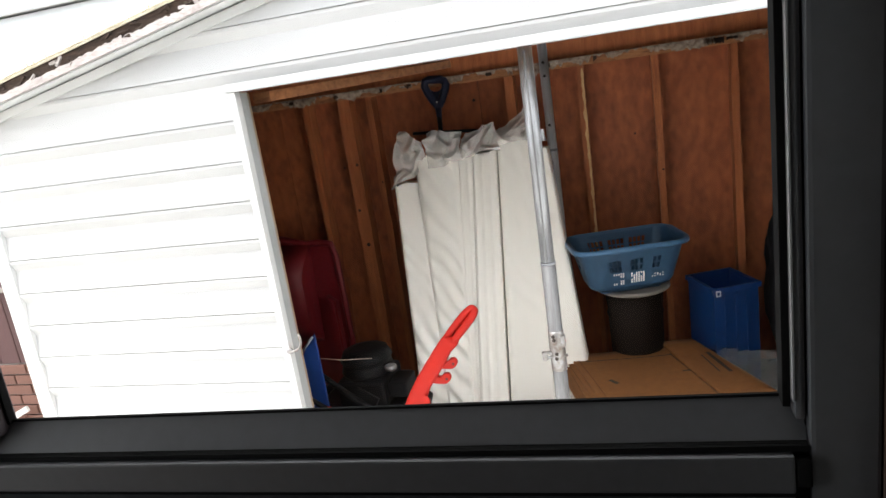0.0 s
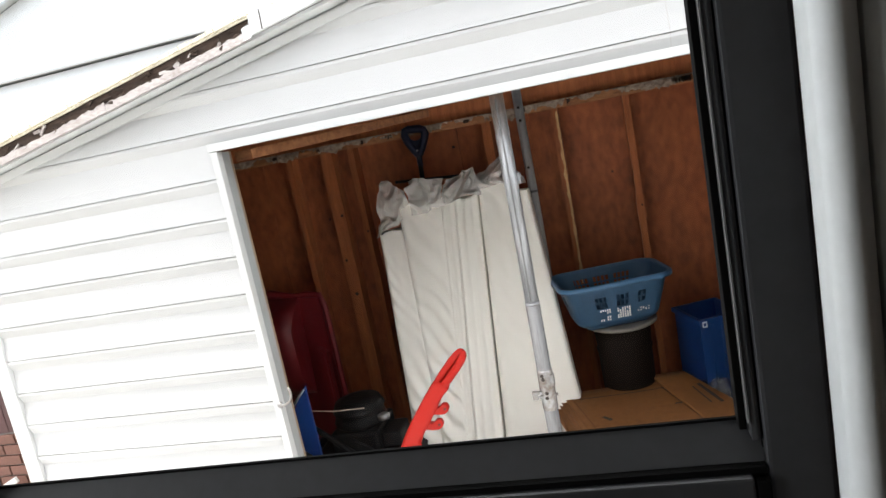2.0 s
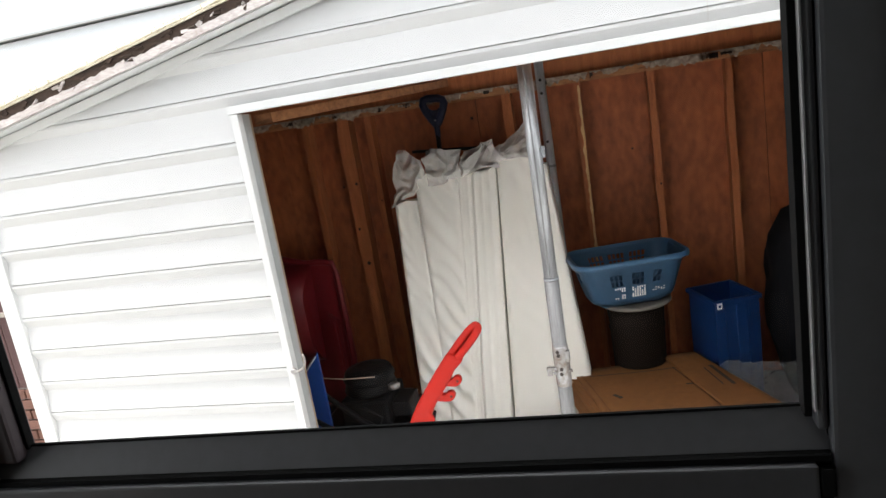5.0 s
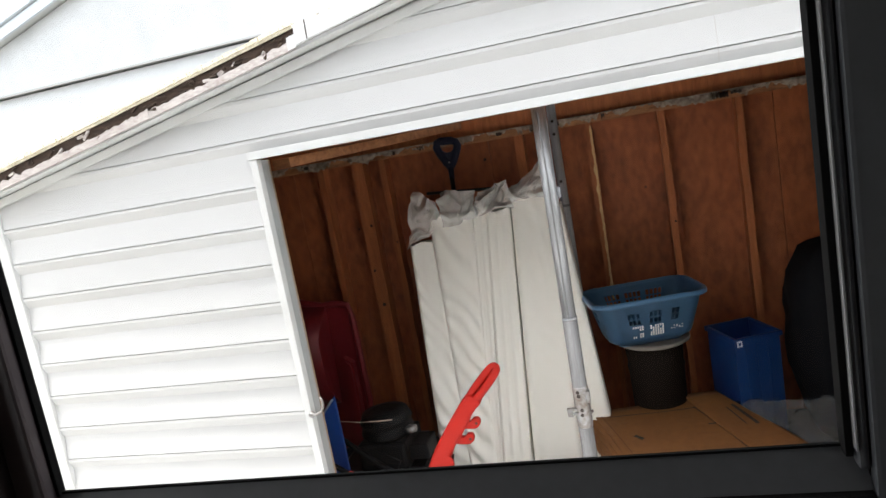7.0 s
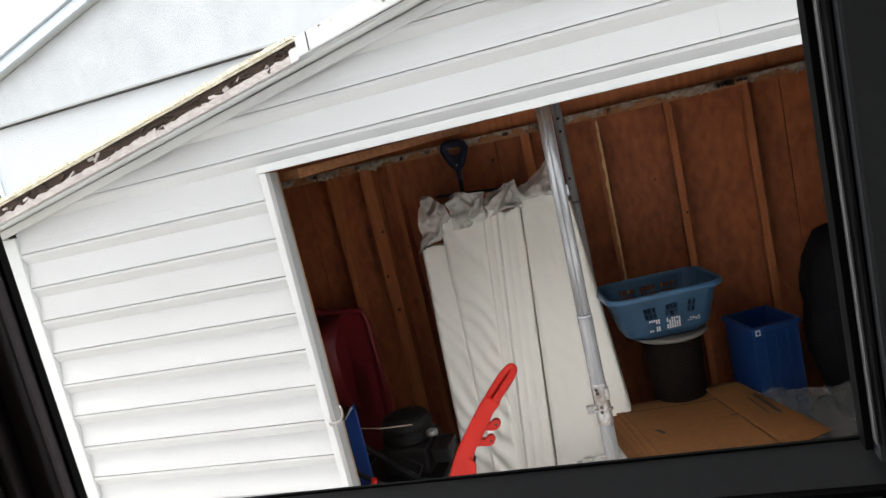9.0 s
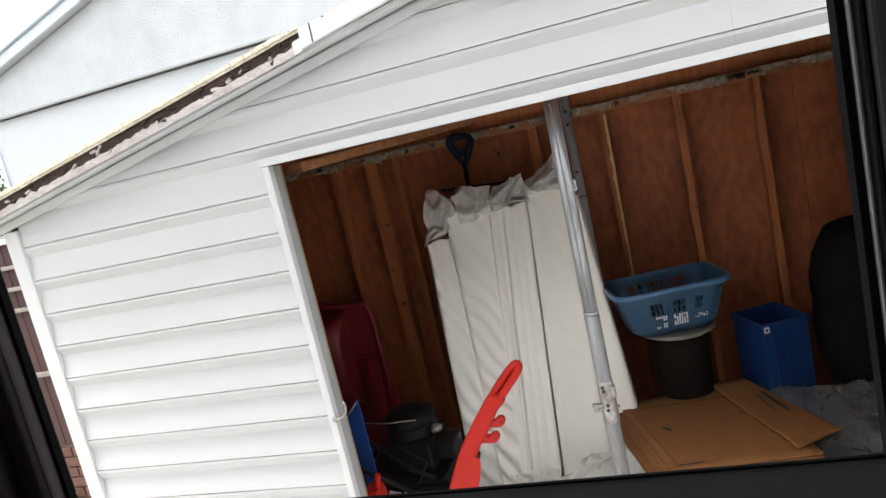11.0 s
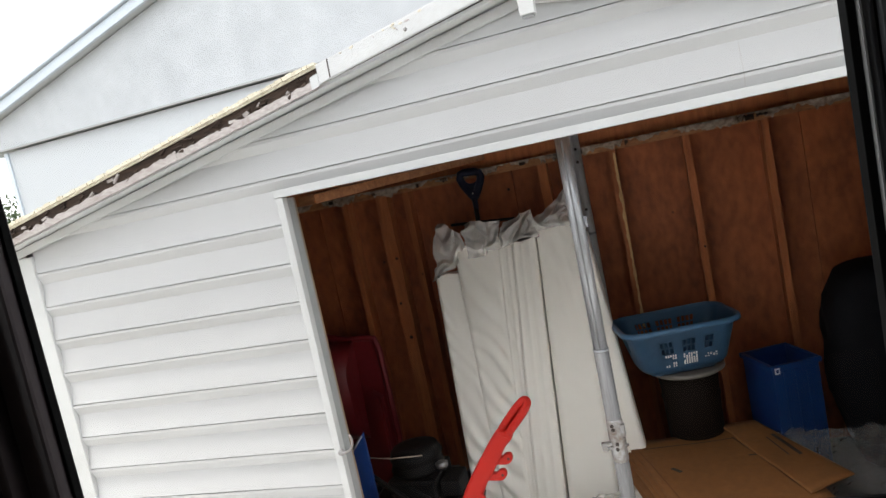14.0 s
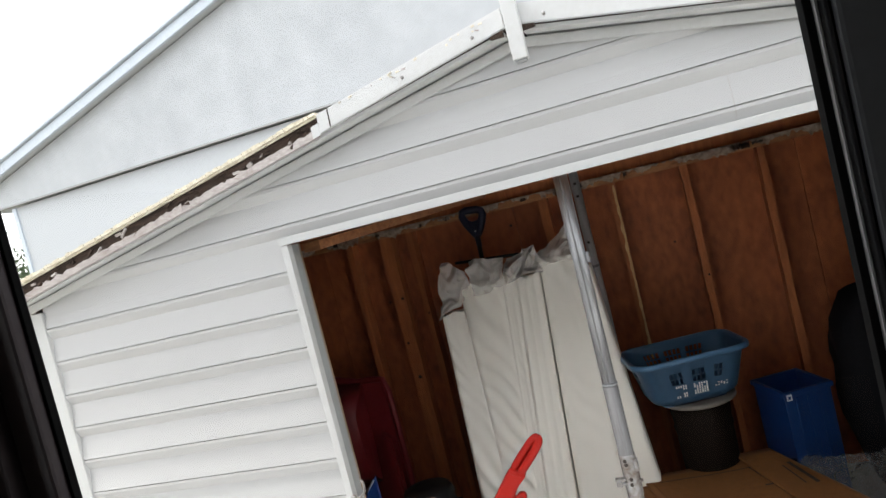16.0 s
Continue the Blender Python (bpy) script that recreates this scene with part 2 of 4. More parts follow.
def lathe(bm, rows, centre, n=32):
    """Rings of (radius, z) round an upright axis."""
    cx, cy = centre
    rings = [[bm.verts.new((cx + r * math.cos(2 * math.pi * k / n), cy + r * math.sin(2 * math.pi * k / n), z)) for k in range(n)] for r, z in rows]
    for u, v in zip(rings, rings[1:]):
        for k in range(n):
            bm.faces.new((u[k], u[(k + 1) % n], v[(k + 1) % n], v[k])).smooth = True
    bm.faces.new(rings[0][::-1])
    bm.faces.new(rings[-1])
    return bm


def slab(bm, outline, y0, y1, bevel=0.0):
    """A plate between y0 and y1 with an outline in x and z."""
    a = [bm.verts.new((x, y0, z)) for x, z in outline]
    b = [bm.verts.new((x, y1, z)) for x, z in outline]
    n = len(a)
    fs = [bm.faces.new(a), bm.faces.new(b[::-1])]
    for k in range(n):
        fs.append(bm.faces.new((a[(k + 1) % n], a[k], b[k], b[(k + 1) % n])))
    bmesh.ops.recalc_face_normals(bm, faces=fs)
    if bevel:
        bmesh.ops.bevel(bm, geom=[e for f in fs[:2] for e in f.edges], offset=bevel, segments=2, affect="EDGES")
    return bm


def sheet(bm, nu, nv, at):
    """A grid of quads; at(u, v) gives the place for u and v from 0 to 1."""
    vs = [[bm.verts.new(at(i / nu, j / nv)) for j in range(nv + 1)] for i in range(nu + 1)]
    for i in range(nu):
        for j in range(nv):
            bm.faces.new((vs[i][j], vs[i + 1][j], vs[i + 1][j + 1], vs[i][j + 1])).smooth = True
    return bm


def part(name, bm, material, parent=None, label=""):
    me = bpy.data.meshes.new(name)
    bm.normal_update()
    bm.to_mesh(me)
    bm.free()
    me.materials.append(material)
    ob = new(name, me)
    if parent is not None:
        ob.parent = parent
        ob.matrix_parent_inverse = parent.matrix_world.inverted()
    if label:
        ob["label"] = label
    return ob


def thing(name, label, category, at=(0, 0, 0), group="", kind=""):
    ob = new(name)
    ob.empty_display_size = 0.05
    ob.location = at
    bpy.context.view_layer.update()
    return tagged(ob, label, category, group, kind)


def B(*a, **k):
    return box(bmesh.new(), *a, **k)


def TB(*a, **k):
    return tube(bmesh.new(), *a, **k)


def quad(x0, x1, y, z0, z1):
    b = bmesh.new()
    b.faces.new([b.verts.new(p) for p in ((x0, y, z0), (x1, y, z0), (x1, y, z1), (x0, y, z1))])
    return b


# ---- setting: ground and the room of the camera ----
def setting(name, bm, material, label, category):
    return tagged(part(name, bm, material), label, category, kind="structure")


g = bmesh.new()
sheet(g, 40, 40, lambda u, v: ((u - 0.5) * 1600, (v - 0.5) * 1600, 0.0))
setting("ground", g, M_GROUND, "bare packed earth ground with some moss", "ground")

# out of view; its pale surface is added to throw light upwards
setting("pavement", B(-1.8, 3.6, -1.555, -0.03, 0.002, 0.05, bevel=0.006), M_PATH, "unseen pale concrete path, added to bounce light into the shed", "path")
WY0, WY1 = -1.72, -1.56  # window wall of the room
WX0, WX1, WZ0, WZ1 = 0.47, 1.628, 0.95, 2.52
RT = 2.57
b = bmesh.new()
box(b, -1.6, WX0, WY0, WY1, 0, RT)
box(b, WX1, 3.2, WY0, WY1, 0, RT)
box(b, WX0, WX1, WY0, WY1, 0, WZ0)
box(b, WX0, WX1, WY0, WY1, WZ1, RT)
setting("wall_north", b, M_BROWN, "brown boarded room wall round the window", "wall")
# unseen outer face, kept pale as a reflector towards the shed
b = bmesh.new()
box(b, -1.75, WX0, WY1 + 0.001, WY1 + 0.02, 0, RT)
box(b, WX1, 3.35, WY1 + 0.001, WY1 + 0.02, 0, RT)
box(b, WX0, WX1, WY1 + 0.001, WY1 + 0.02, 0, WZ0)
box(b, WX0, WX1, WY1 + 0.001, WY1 + 0.02, WZ1, RT)
# extra height added to block low sky
box(b, -1.75, 3.35, WY1 + 0.001, WY1 + 0.02, RT, 2.75)
setting("wall_cladding", b, M_TRIM, "unseen outside cladding, pale to bounce light into the shed", "wall")
setting("floor", B(-1.6, 3.2, -5.6, WY0, 0.28, 0.35), M_ROOMFLOOR, "brown wooden room floor", "floor")
setting("ceiling", B(-1.75, 3.35, -5.75, WY1, RT, RT + 0.06), M_ROOM, "plain white room ceiling", "ceiling")
# unseen eave, added to cut the sky light reaching the shed floor
setting("sky_block_eave", B(-1.95, 3.55, -5.95, -1.46, 2.751, 2.85, bevel=0.01), M_TRIM, "unseen white eave added to keep sky light off the shed floor", "eave")
setting("wall_east", B(3.2, 3.35, -5.75, WY1, 0, RT), M_BROWN, "brown boarded room wall", "wall")
# unseen west wall; its opening is added to go with the fill lamp
b = bmesh.new()
box(b, -1.75, -1.6, -5.75, -3.2, 0, RT)
box(b, -1.75, -1.6, -2.2, WY1, 0, RT)
box(b, -1.75, -1.6, -3.2, -2.2, 0, 1.0)
box(b, -1.75, -1.6, -3.2, -2.2, 2.28, RT)
setting("wall_west", b, M_BROWN, "brown boarded room wall with an opening added for the fill lamp", "wall")
setting("wall_south", B(-1.6, 3.2, -5.75, -5.6, 0, RT), M_BROWN, "brown boarded room wall", "wall")

# ---- the window ----
win = thing("window_1", "charcoal vinyl sash window with clear panes", "window", (1.1, -1.64, WZ0), kind="structure")
# outer frame
part("window_frame", B(1.568, 1.627, -1.676, -1.58, WZ0, WZ1, bevel=0.004), M_FRAME, win)
part("window_frame", B(0.472, 0.527, -1.70, -1.58, WZ0, WZ1, bevel=0.004), M_FRAMEL, win)
part("frame_track", B(0.5275, 0.545, -1.69, -1.635, WZ0, WZ1, bevel=0.003), M_FRAMEL, win)
part("window_frame", B(0.545, 1.568, -1.676, -1.58, 2.47, WZ1, bevel=0.004), M_FRAME, win)
part("window_sill", B(0.545, 1.568, -1.72, -1.56, WZ0, 1.01, bevel=0.004), M_FRAME, win)
# upper sash
sash = part("upper_sash", B(1.557, 1.5665, -1.668, -1.625, 1.57, 2.47, bevel=0.004), M_FRAME, win)
part("sash_stile", B(0.546, 0.595, -1.668, -1.632, 1.55, 2.47, bevel=0.005), M_FRAMEL, sash)
part("glazing_bead", B(1.5552, 1.5568, -1.669, -1.64, 1.59, 2.47), M_BEAD, sash)
part("glass_seal", B(1.548, 1.555, -1.66, -1.6385, 1.58, 2.47, bevel=0.001), M_SEAL, sash)
part("glazing_bead", B(0.595, 0.6, -1.65, -1.639, 1.562, 2.47, bevel=0.001), M_SEAL, sash)
part("seal", B(1.5665, 1.568, -1.66, -1.63, 1.56, 2.47), M_SEAL, sash)
LEAN = Matrix.Translation((1.567, 0, 1.583)) @ pose(0, 0, 0, 0, -1.2, 0) @ Matrix.Translation((-1.567, 0, -1.575))
part("glass_bead", B(0.588, 1.556, -1.645, -1.641, 1.576, 1.579, m=LEAN), M_SEAL, sash)
b = bmesh.new()
v = [b.verts.new(p) for p in ((0.546, -1.668, 1.545), (1.5665, -1.668, 1.545), (1.5665, -1.645, 1.579), (0.546, -1.645, 1.579), (0.546, -1.64, 1.545), (1.5665, -1.64, 1.545), (1.5665, -1.64, 1.579), (0.546, -1.64, 1.579))]
for f in ((0, 1, 2, 3), (3, 2, 6, 7), (1, 5, 6, 2), (4, 0, 3, 7), (5, 4, 7, 6), (4, 5, 1, 0)):
    b.faces.new([v[i] for i in f])
bmesh.ops.transform(b, matrix=Matrix.Translation((0, 0, -0.003)) @ LEAN, verts=b.verts[:])
part("sash_rail", b, M_FRAME, sash)
pane = part("pane", quad(0.594, 1.549, -1.638, 1.566, 2.47), M_GLASS, sash)
pane.visible_shadow = False
# lower sash, its meeting rail nearly flush below a dark groove
low = part("lower_sash", B(0.528, 1.552, -1.684, -1.6725, 1.494, 1.5335, bevel=0.003, m=LEAN), M_FRAME, win)
part("meeting_groove", B(0.53, 1.566, -1.676, -1.669, 1.534, 1.5405, m=LEAN), M_SEAL, low)
part("rail_back", B(0.53, 1.566, -1.6715, -1.65, 1.455, 1.541, m=LEAN), M_SEAL, low)
part("rail_end_cap", B(1.553, 1.5665, -1.683, -1.6725, 1.5, 1.529, bevel=0.002, m=LEAN), M_SEAL, low)
part("rail_groove", B(0.53, 1.552, -1.68, -1.6725, 1.4885, 1.4935, m=LEAN), M_SEAL, low)
part("rail_lip", B(0.528, 1.552, -1.69, -1.6725, 1.462, 1.488, bevel=0.002, m=LEAN), M_FRAME, low)
part("sash_stile", B(1.553, 1.567, -1.69, -1.677, 1.02, 1.46, bevel=0.003), M_FRAME, low)
part("sash_stile", B(0.546, 0.59, -1.69, -1.6725, 1.02, 1.455, bevel=0.003), M_FRAME, low)
part("bottom_rail", B(0.59, 1.552, -1.70, -1.672, 1.012, 1.06, bevel=0.003), M_FRAME, low)
part("glazing_bead", B(1.5485, 1.552, -1.689, -1.68, 1.06, 1.462), M_LABELW, low)
pane = part("pane", quad(0.59, 1.5485, -1.685, 1.06, 1.468), M_GLASS, low)
pane.visible_shadow = False


def casing(x0, x1, y0, y1):
    b = bmesh.new()
    n = 10
    pro = [(x0 + (x1 - x0) * k / n, y0 - (y0 - y1) * (1 - math.sin(math.pi * (0.08 + 0.84 * k / n)) ** 0.6)) for k in range(n + 1)] + [(x1, -1.715), (x0, -1.715)]
    lo, hi = [b.verts.new((x, y, 0.35)) for x, y in pro], [b.verts.new((x, y, 2.565)) for x, y in pro]
    for k in range(len(pro)):
        j = (k + 1) % len(pro)
        b.faces.new((lo[k], lo[j], hi[j], hi[k])).smooth = k < n
    b.faces.new(lo[::-1]), b.faces.new(hi)
    return b


trim = tagged(part("trim", casing(1.617, 1.65, -1.765, -1.735), M_CASING), "rounded white painted window casing", "casing", kind="structure")
tagged(part("trim", casing(1.654, 1.676, -1.755, -1.74), M_CASING), "narrow white painted outer casing strip with nail holes", "casing", kind="structure")
nail = part("nail_hole", lathe(bmesh.new(), [(0.0015, 0), (0.0015, 0.002)], (0, 0), 10), M_INK)
nail.matrix_world = pose(1.666, -1.7535, 1.69, 90, 0, 0)
nail.parent = trim

# ---- the shed ----
SH = 0.152
PX, PZ, PM = 1.11, 2.565, 0.2  # ridge: place, height of the fascia's top, slope
FZ = 0.12
shed = thing("garden_shed", "white vinyl-sided garden shed with a low gable and an open doorway", "shed", (PX, 0.8, 0))
front = part("front_wall", B(-1.25, 0.056, 0.012, 0.05, FZ, 2.0), M_RAWWOOD, shed)


def roof_z(x):
    return PZ - PM * abs(x - PX)


b = slab(bmesh.new(), [(-1.25, 2.003), (3.45, 2.003), (3.45, roof_z(3.45) - 0.09), (PX, PZ - 0.09), (-1.25, roof_z(-1.25) - 0.09)], 0.012, 0.04)
gable = part("gable_wall", b, M_RAWWOOD, shed)
right = part("front_wall", B(2.06, 3.45, 0.012, 0.05, FZ, 2.0), M_RAWWOOD, shed)

PROFILE = ((-0.0345, -0.0035), (-0.033, -0.0042), (-0.003, -0.0195), (0.0, -0.0212), (0.0015, -0.0218), (0.0122, -0.0218), (0.0129, -0.0125), (0.0161, -0.0125), (0.017, -0.0218), (0.06, -0.0135), (0.1185, -0.0032))


def siding(z0, xa, xb, parent, clip=None, low_z=None, top=None):
    """One lapped board with a cove along its upper part; clip follows the roof."""
    b = bmesh.new()
    rows = []
    for dz, y in PROFILE:
        z = z0 - 0.015 + dz
        if top and dz == PROFILE[-1][0]:
            z = top
        if low_z is not None and z < low_z:
            z = low_z
        x0, x1 = xa, xb
        if clip:
            reach = (clip - z) / PM
            x0, x1 = max(xa, PX - reach), min(xb, PX + reach)
        if x1 - x0 < 0.02:
            break
        n = max(1, int((x1 - x0) / 0.3))
        rows.append([b.verts.new((x0 + (x1 - x0) * k / n, y + 0.0003 * noise.noise(Vector((x0 * 3 + k * 0.7, z * 4, 1.3))), z)) for k in range(n + 1)])
    for u, w in zip(rows, rows[1:]):
        if len(u) == len(w):
            for k in range(len(u) - 1):
                b.faces.new((u[k], u[k + 1], w[k + 1], w[k]))
        else:
            p, q = u[:1] + u[-1:], w
            b.faces.new([*u, *w[::-1]])
    part("siding_board", b, M_SIDING, parent)


for k in range(-12, 12):
    z0 = 1.746 + SH * k
    if z0 < FZ - 0.1:
        continue
    if z0 + SH <= 2.005:
        siding(z0, -1.2, 0.043, front)
        siding(z0, 2.105, 3.36, right)
    elif z0 < 2.0:
        siding(z0, -1.2, 0.043, front, top=2.05)
        siding(z0, 2.105, 3.36, right)
for k in range(0, 5):
    z0 = 1.902 + SH * k
    clip = PZ - 0.075
    low_z = 2.0 if k == 0 else None
    if k == 0:
        siding(z0 + 0.022, 0.036, 2.12, gable, None, low_z)
    elif k == 1:
        siding(z0 + 0.022, -1.2, 1.7157, gable, clip)
        siding(z0 + 0.022, 1.7163, 3.36, gable, clip)
    elif z0 < clip - 0.05:
        siding(z0 + 0.02, -1.2, 3.36, gable, clip)
# trims
part("corner_post", B(-1.275, -1.198, -0.028, 0.06, FZ - 0.05, 1.975, bevel=0.004), M_TRIM, shed)
part("post_cap", B(-1.262, -1.228, -0.022, 0.02, 1.976, 2.0, bevel=0.002), M_DULL, shed)
part("corner_post", B(3.36, 3.45, -0.024, 0.06, FZ - 0.05, 1.99, bevel=0.004), M_TRIM, shed)
part("door_casing", B(0.042, 0.072, -0.029, 0.006, FZ, 1.998, bevel=0.003), M_TRIM, shed)
part("door_jamb", B(0.058, 0.07, 0.0065, 0.06, FZ, 1.995, bevel=0.001), M_JAMB, shed)
part("jamb_stud", B(-0.02, 0.056, 0.061, 0.1, FZ, 1.995, bevel=0.003), M_RAWWOOD, shed)
part("door_casing", B(2.06, 2.103, -0.026, 0.006, FZ, 1.998, bevel=0.003), M_TRIM, shed)
part("header_trim", B(0.036, 2.12, -0.033, 0.01, 2.0, 2.03, bevel=0.003), M_TRIM, shed)
part("header_beam", B(-0.15, 2.3, 0.052, 0.14, 2.004, 2.2, bevel=0.003), M_PLATE, shed)
# roof, rake boards, ridge
for s in (-1, 1):
    xe = PX + s * 2.52
    out = [(PX, PZ + 0.0), (xe, roof_z(xe)), (xe, roof_z(xe) - 0.03), (PX, PZ - 0.03)]
    part("roof_deck", slab(bmesh.new(), out, -0.095, 1.8), M_ROT, shed)
    out = [(PX, PZ + 0.018), (xe, roof_z(xe) + 0.018), (xe, roof_z(xe) + 0.002), (PX, PZ + 0.002)]
    part("roof_shingles", slab(bmesh.new(), out, -0.055, 1.82), M_TAR, shed)
    xw = PX + s * 2.4
    out = [(PX + s * 0.03, PZ - 0.068), (xw, roof_z(xw) - 0.062), (xw, roof_z(xw) - 0.074), (PX + s * 0.03, PZ - 0.08)]
    part("rake_soffit", slab(bmesh.new(), out, -0.1, 0.01), M_TRIM, shed)
    out = [(PX, PZ - 0.083), (xw, roof_z(xw) - 0.078), (xw, roof_z(xw) - 0.112), (PX, PZ - 0.117)]
    part("frieze_trim", slab(bmesh.new(), out, -0.03, -0.016, 0.002), M_TRIM, shed)
    if s > 0:
        out = [(PX + 0.02, PZ + 0.004), (xe, roof_z(xe) + 0.002), (xe, roof_z(xe) - 0.068), (PX + 0.02, PZ - 0.064)]
        part("rake_fascia", slab(bmesh.new(), out, -0.128, -0.112, 0.003), M_TRIM, shed)
out = [(0.37, roof_z(0.37) + 0.002), (PX - 0.02, PZ + 0.004), (PX - 0.02, PZ - 0.064), (0.37, roof_z(0.37) - 0.066)]
part("rake_fascia", slab(bmesh.new(), out, -0.128, -0.112, 0.003), M_TRIM, shed, "white fascia board with a joint and rusty nail heads")
part("fascia_joint", slab(bmesh.new(), [(0.416, roof_z(0.416) + 0.001), (0.42, roof_z(0.42) + 0.001), (0.418, roof_z(0.418) - 0.062), (0.414, roof_z(0.414) - 0.062)], -0.1295, -0.128), M_ROT, shed)
for x in (0.715, 0.98, 1.22):
    nh = part("nail_head", lathe(bmesh.new(), [(0.006, 0), (0.006, 0.003), (0.004, 0.004)], (0, 0), 10), M_DULL, shed)
    nh.matrix_world = pose(x, -0.128, roof_z(x) - 0.035, 90, 0, 0)


def ragged(x0, x1, top, bottom, y0, y1, n, seed, amp):
    """A strip under the roof line with torn edges; top and bottom are distances below it."""
    rnd = random.Random(seed)
    xs = [x0 + (x1 - x0) * k / n for k in range(n + 1)]
    up = [(x, roof_z(x) - top - amp[0] * (0.5 + 0.7 * noise.noise(Vector((x * 31, seed, 4))) + 0.25 * rnd.random())) for x in xs]
    dn = [(x, roof_z(x) - bottom + amp[1] * (noise.noise(Vector((x * 9, seed, 0))) + 0.5 * rnd.random())) for x in reversed(xs)]
    return slab(bmesh.new(), up + dn, y0, y1)


part("rotten_edge", ragged(-1.41, 0.37, 0.0, 0.06, -0.112, -0.096, 90, 3, (0.001, 0.012)), M_ROT, shed, "rotten dark wood edge with the fascia torn away")
part("fascia_remnant", ragged(-1.41, 0.36, 0.036, 0.072, -0.1235, -0.1125, 130, 9, (0.014, 0.0)), M_WEATHER, shed, "weathered grey lower strip of the torn fascia")
rnd = random.Random(8)
for x0, x1, h in ((-0.9, -0.72, 0.010), (-0.46, -0.27, 0.034), (-0.12, 0.02, 0.010), (0.338, 0.37, 0.05)):
    part("fascia_scrap", ragged(x0, x1, 0.068 - h, 0.0715, -0.1262, -0.1238, 40, x0, (0.014, 0.001)), M_TRIM if x0 > 0.3 else M_WEATHER, shed, "broken strip of weathered fascia")
for k in range(70):
    x = -1.36 + 1.68 * rnd.random()
    z = roof_z(x) - 0.014 - 0.045 * rnd.random()
    l = 0.006 + 0.022 * rnd.random()
    m = pose(x, -0.116, z, rnd.uniform(-60, 60), rnd.uniform(-40, 20) - 11, rnd.uniform(-20, 20))
    part("splinter", box(bmesh.new(), -l, l, -0.004, 0.004, -0.004, 0.004 + 0.006 * rnd.random(), m=m), M_ROT if k % 6 else M_WEATHER, shed)
for k in range(20):
    x = 0.44 + 0.62 * rnd.random() ** 1.3
    l = 0.003 + 0.007 * rnd.random()
    m = pose(x, -0.1285, roof_z(x) - 0.003 - 0.02 * rnd.random() ** 2, 0, rnd.uniform(-40, 40), 0)
    part("paint_chip", box(bmesh.new(), -l, l, -0.0008, 0.002, -0.002, 0.002 + 0.003 * rnd.random(), m=m), rnd.choice((M_WEATHER, M_SHINGLE, M_SHINGLE)), shed)
# the shingles' crumbling edge, with sunlight put into its pale colour
b = bmesh.new()
x = -1.41
while x < 0.36:
    w = 0.012 + 0.014 * rnd.random()
    box(b, -w / 2, w / 2, -0.125 - 0.006 * rnd.random(), -0.08, 0.003, 0.012 + 0.007 * rnd.random(), m=Matrix.Translation((x, 0, roof_z(x))) @ pose(0, 0, 0, 0, -11.3, 0))
    x += w * 0.96
part("shingle_edge", b, M_SHINGLE, shed, "crumbling shingle edge, painted pale as if sunlit")
part("drip_edge", slab(bmesh.new(), [(-1.42, roof_z(-1.42) + 0.003), (0.37, roof_z(0.37) + 0.003), (0.37, roof_z(0.37) - 0.006), (-1.42, roof_z(-1.42) - 0.006)], -0.121, -0.113), M_SHINGLE, shed)
b = B(1.098, 1.146, -0.175, -0.13, 2.384, 2.62, bevel=0.004)
part("ridge_bracket", b, M_TRIM, shed, "white square ridge bracket")
# dark slabs painted in for the shade of the gaps beside the bracket
for s in (-1, 1):
    part("ridge_gap_shade", slab(bmesh.new(), [(PX + s * 0.03, PZ - 0.062), (PX + s * 0.075, PZ - 0.07), (PX + s * 0.075, PZ - 0.084), (PX + s * 0.03, PZ - 0.086)], -0.122, -0.103), M_ROT, shed)
part("bracket_end", B(1.104, 1.14, -0.17, -0.135, 2.378, 2.3835), M_JAMB, shed)
# inside: floor, walls, framing
part("shed_floor", B(-1.25, 3.45, 0.0, 1.72, 0.004, FZ), M_CONC, shed)
part("side_wall", B(-1.25, -1.2, 0.055, 1.7, FZ, 2.0), M_PLY, shed)
part("side_wall", B(3.4, 3.45, 0.055, 1.7, FZ, 2.0), M_PLY, shed)
for xo in (-1.268, 3.451):
    for k in range(12):
        z = FZ + 0.156 * k
        part("siding_board", slab(bmesh.new(), [(xo, z), (xo + 0.017, z), (xo + 0.017, z + 0.15), (xo, z + 0.15)], 0.062, 1.7, 0.003), M_SIDING, shed)
back = part("back_wall", B(-1.25, 3.45, 1.625, 1.7, FZ, 2.05), M_RAWWOOD, shed)
edges = [-1.2, -0.62, -0.39, 0.015, 0.655, 0.848, 1.236, 1.622, 2.008, 2.19, 2.6, 3.4]
for x0, x1 in zip(edges, edges[1:]):
    part("plywood_panel", B(x0 + 0.002, x1 - 0.002, 1.6, 1.6245, FZ, 2.05), M_PLY, back)
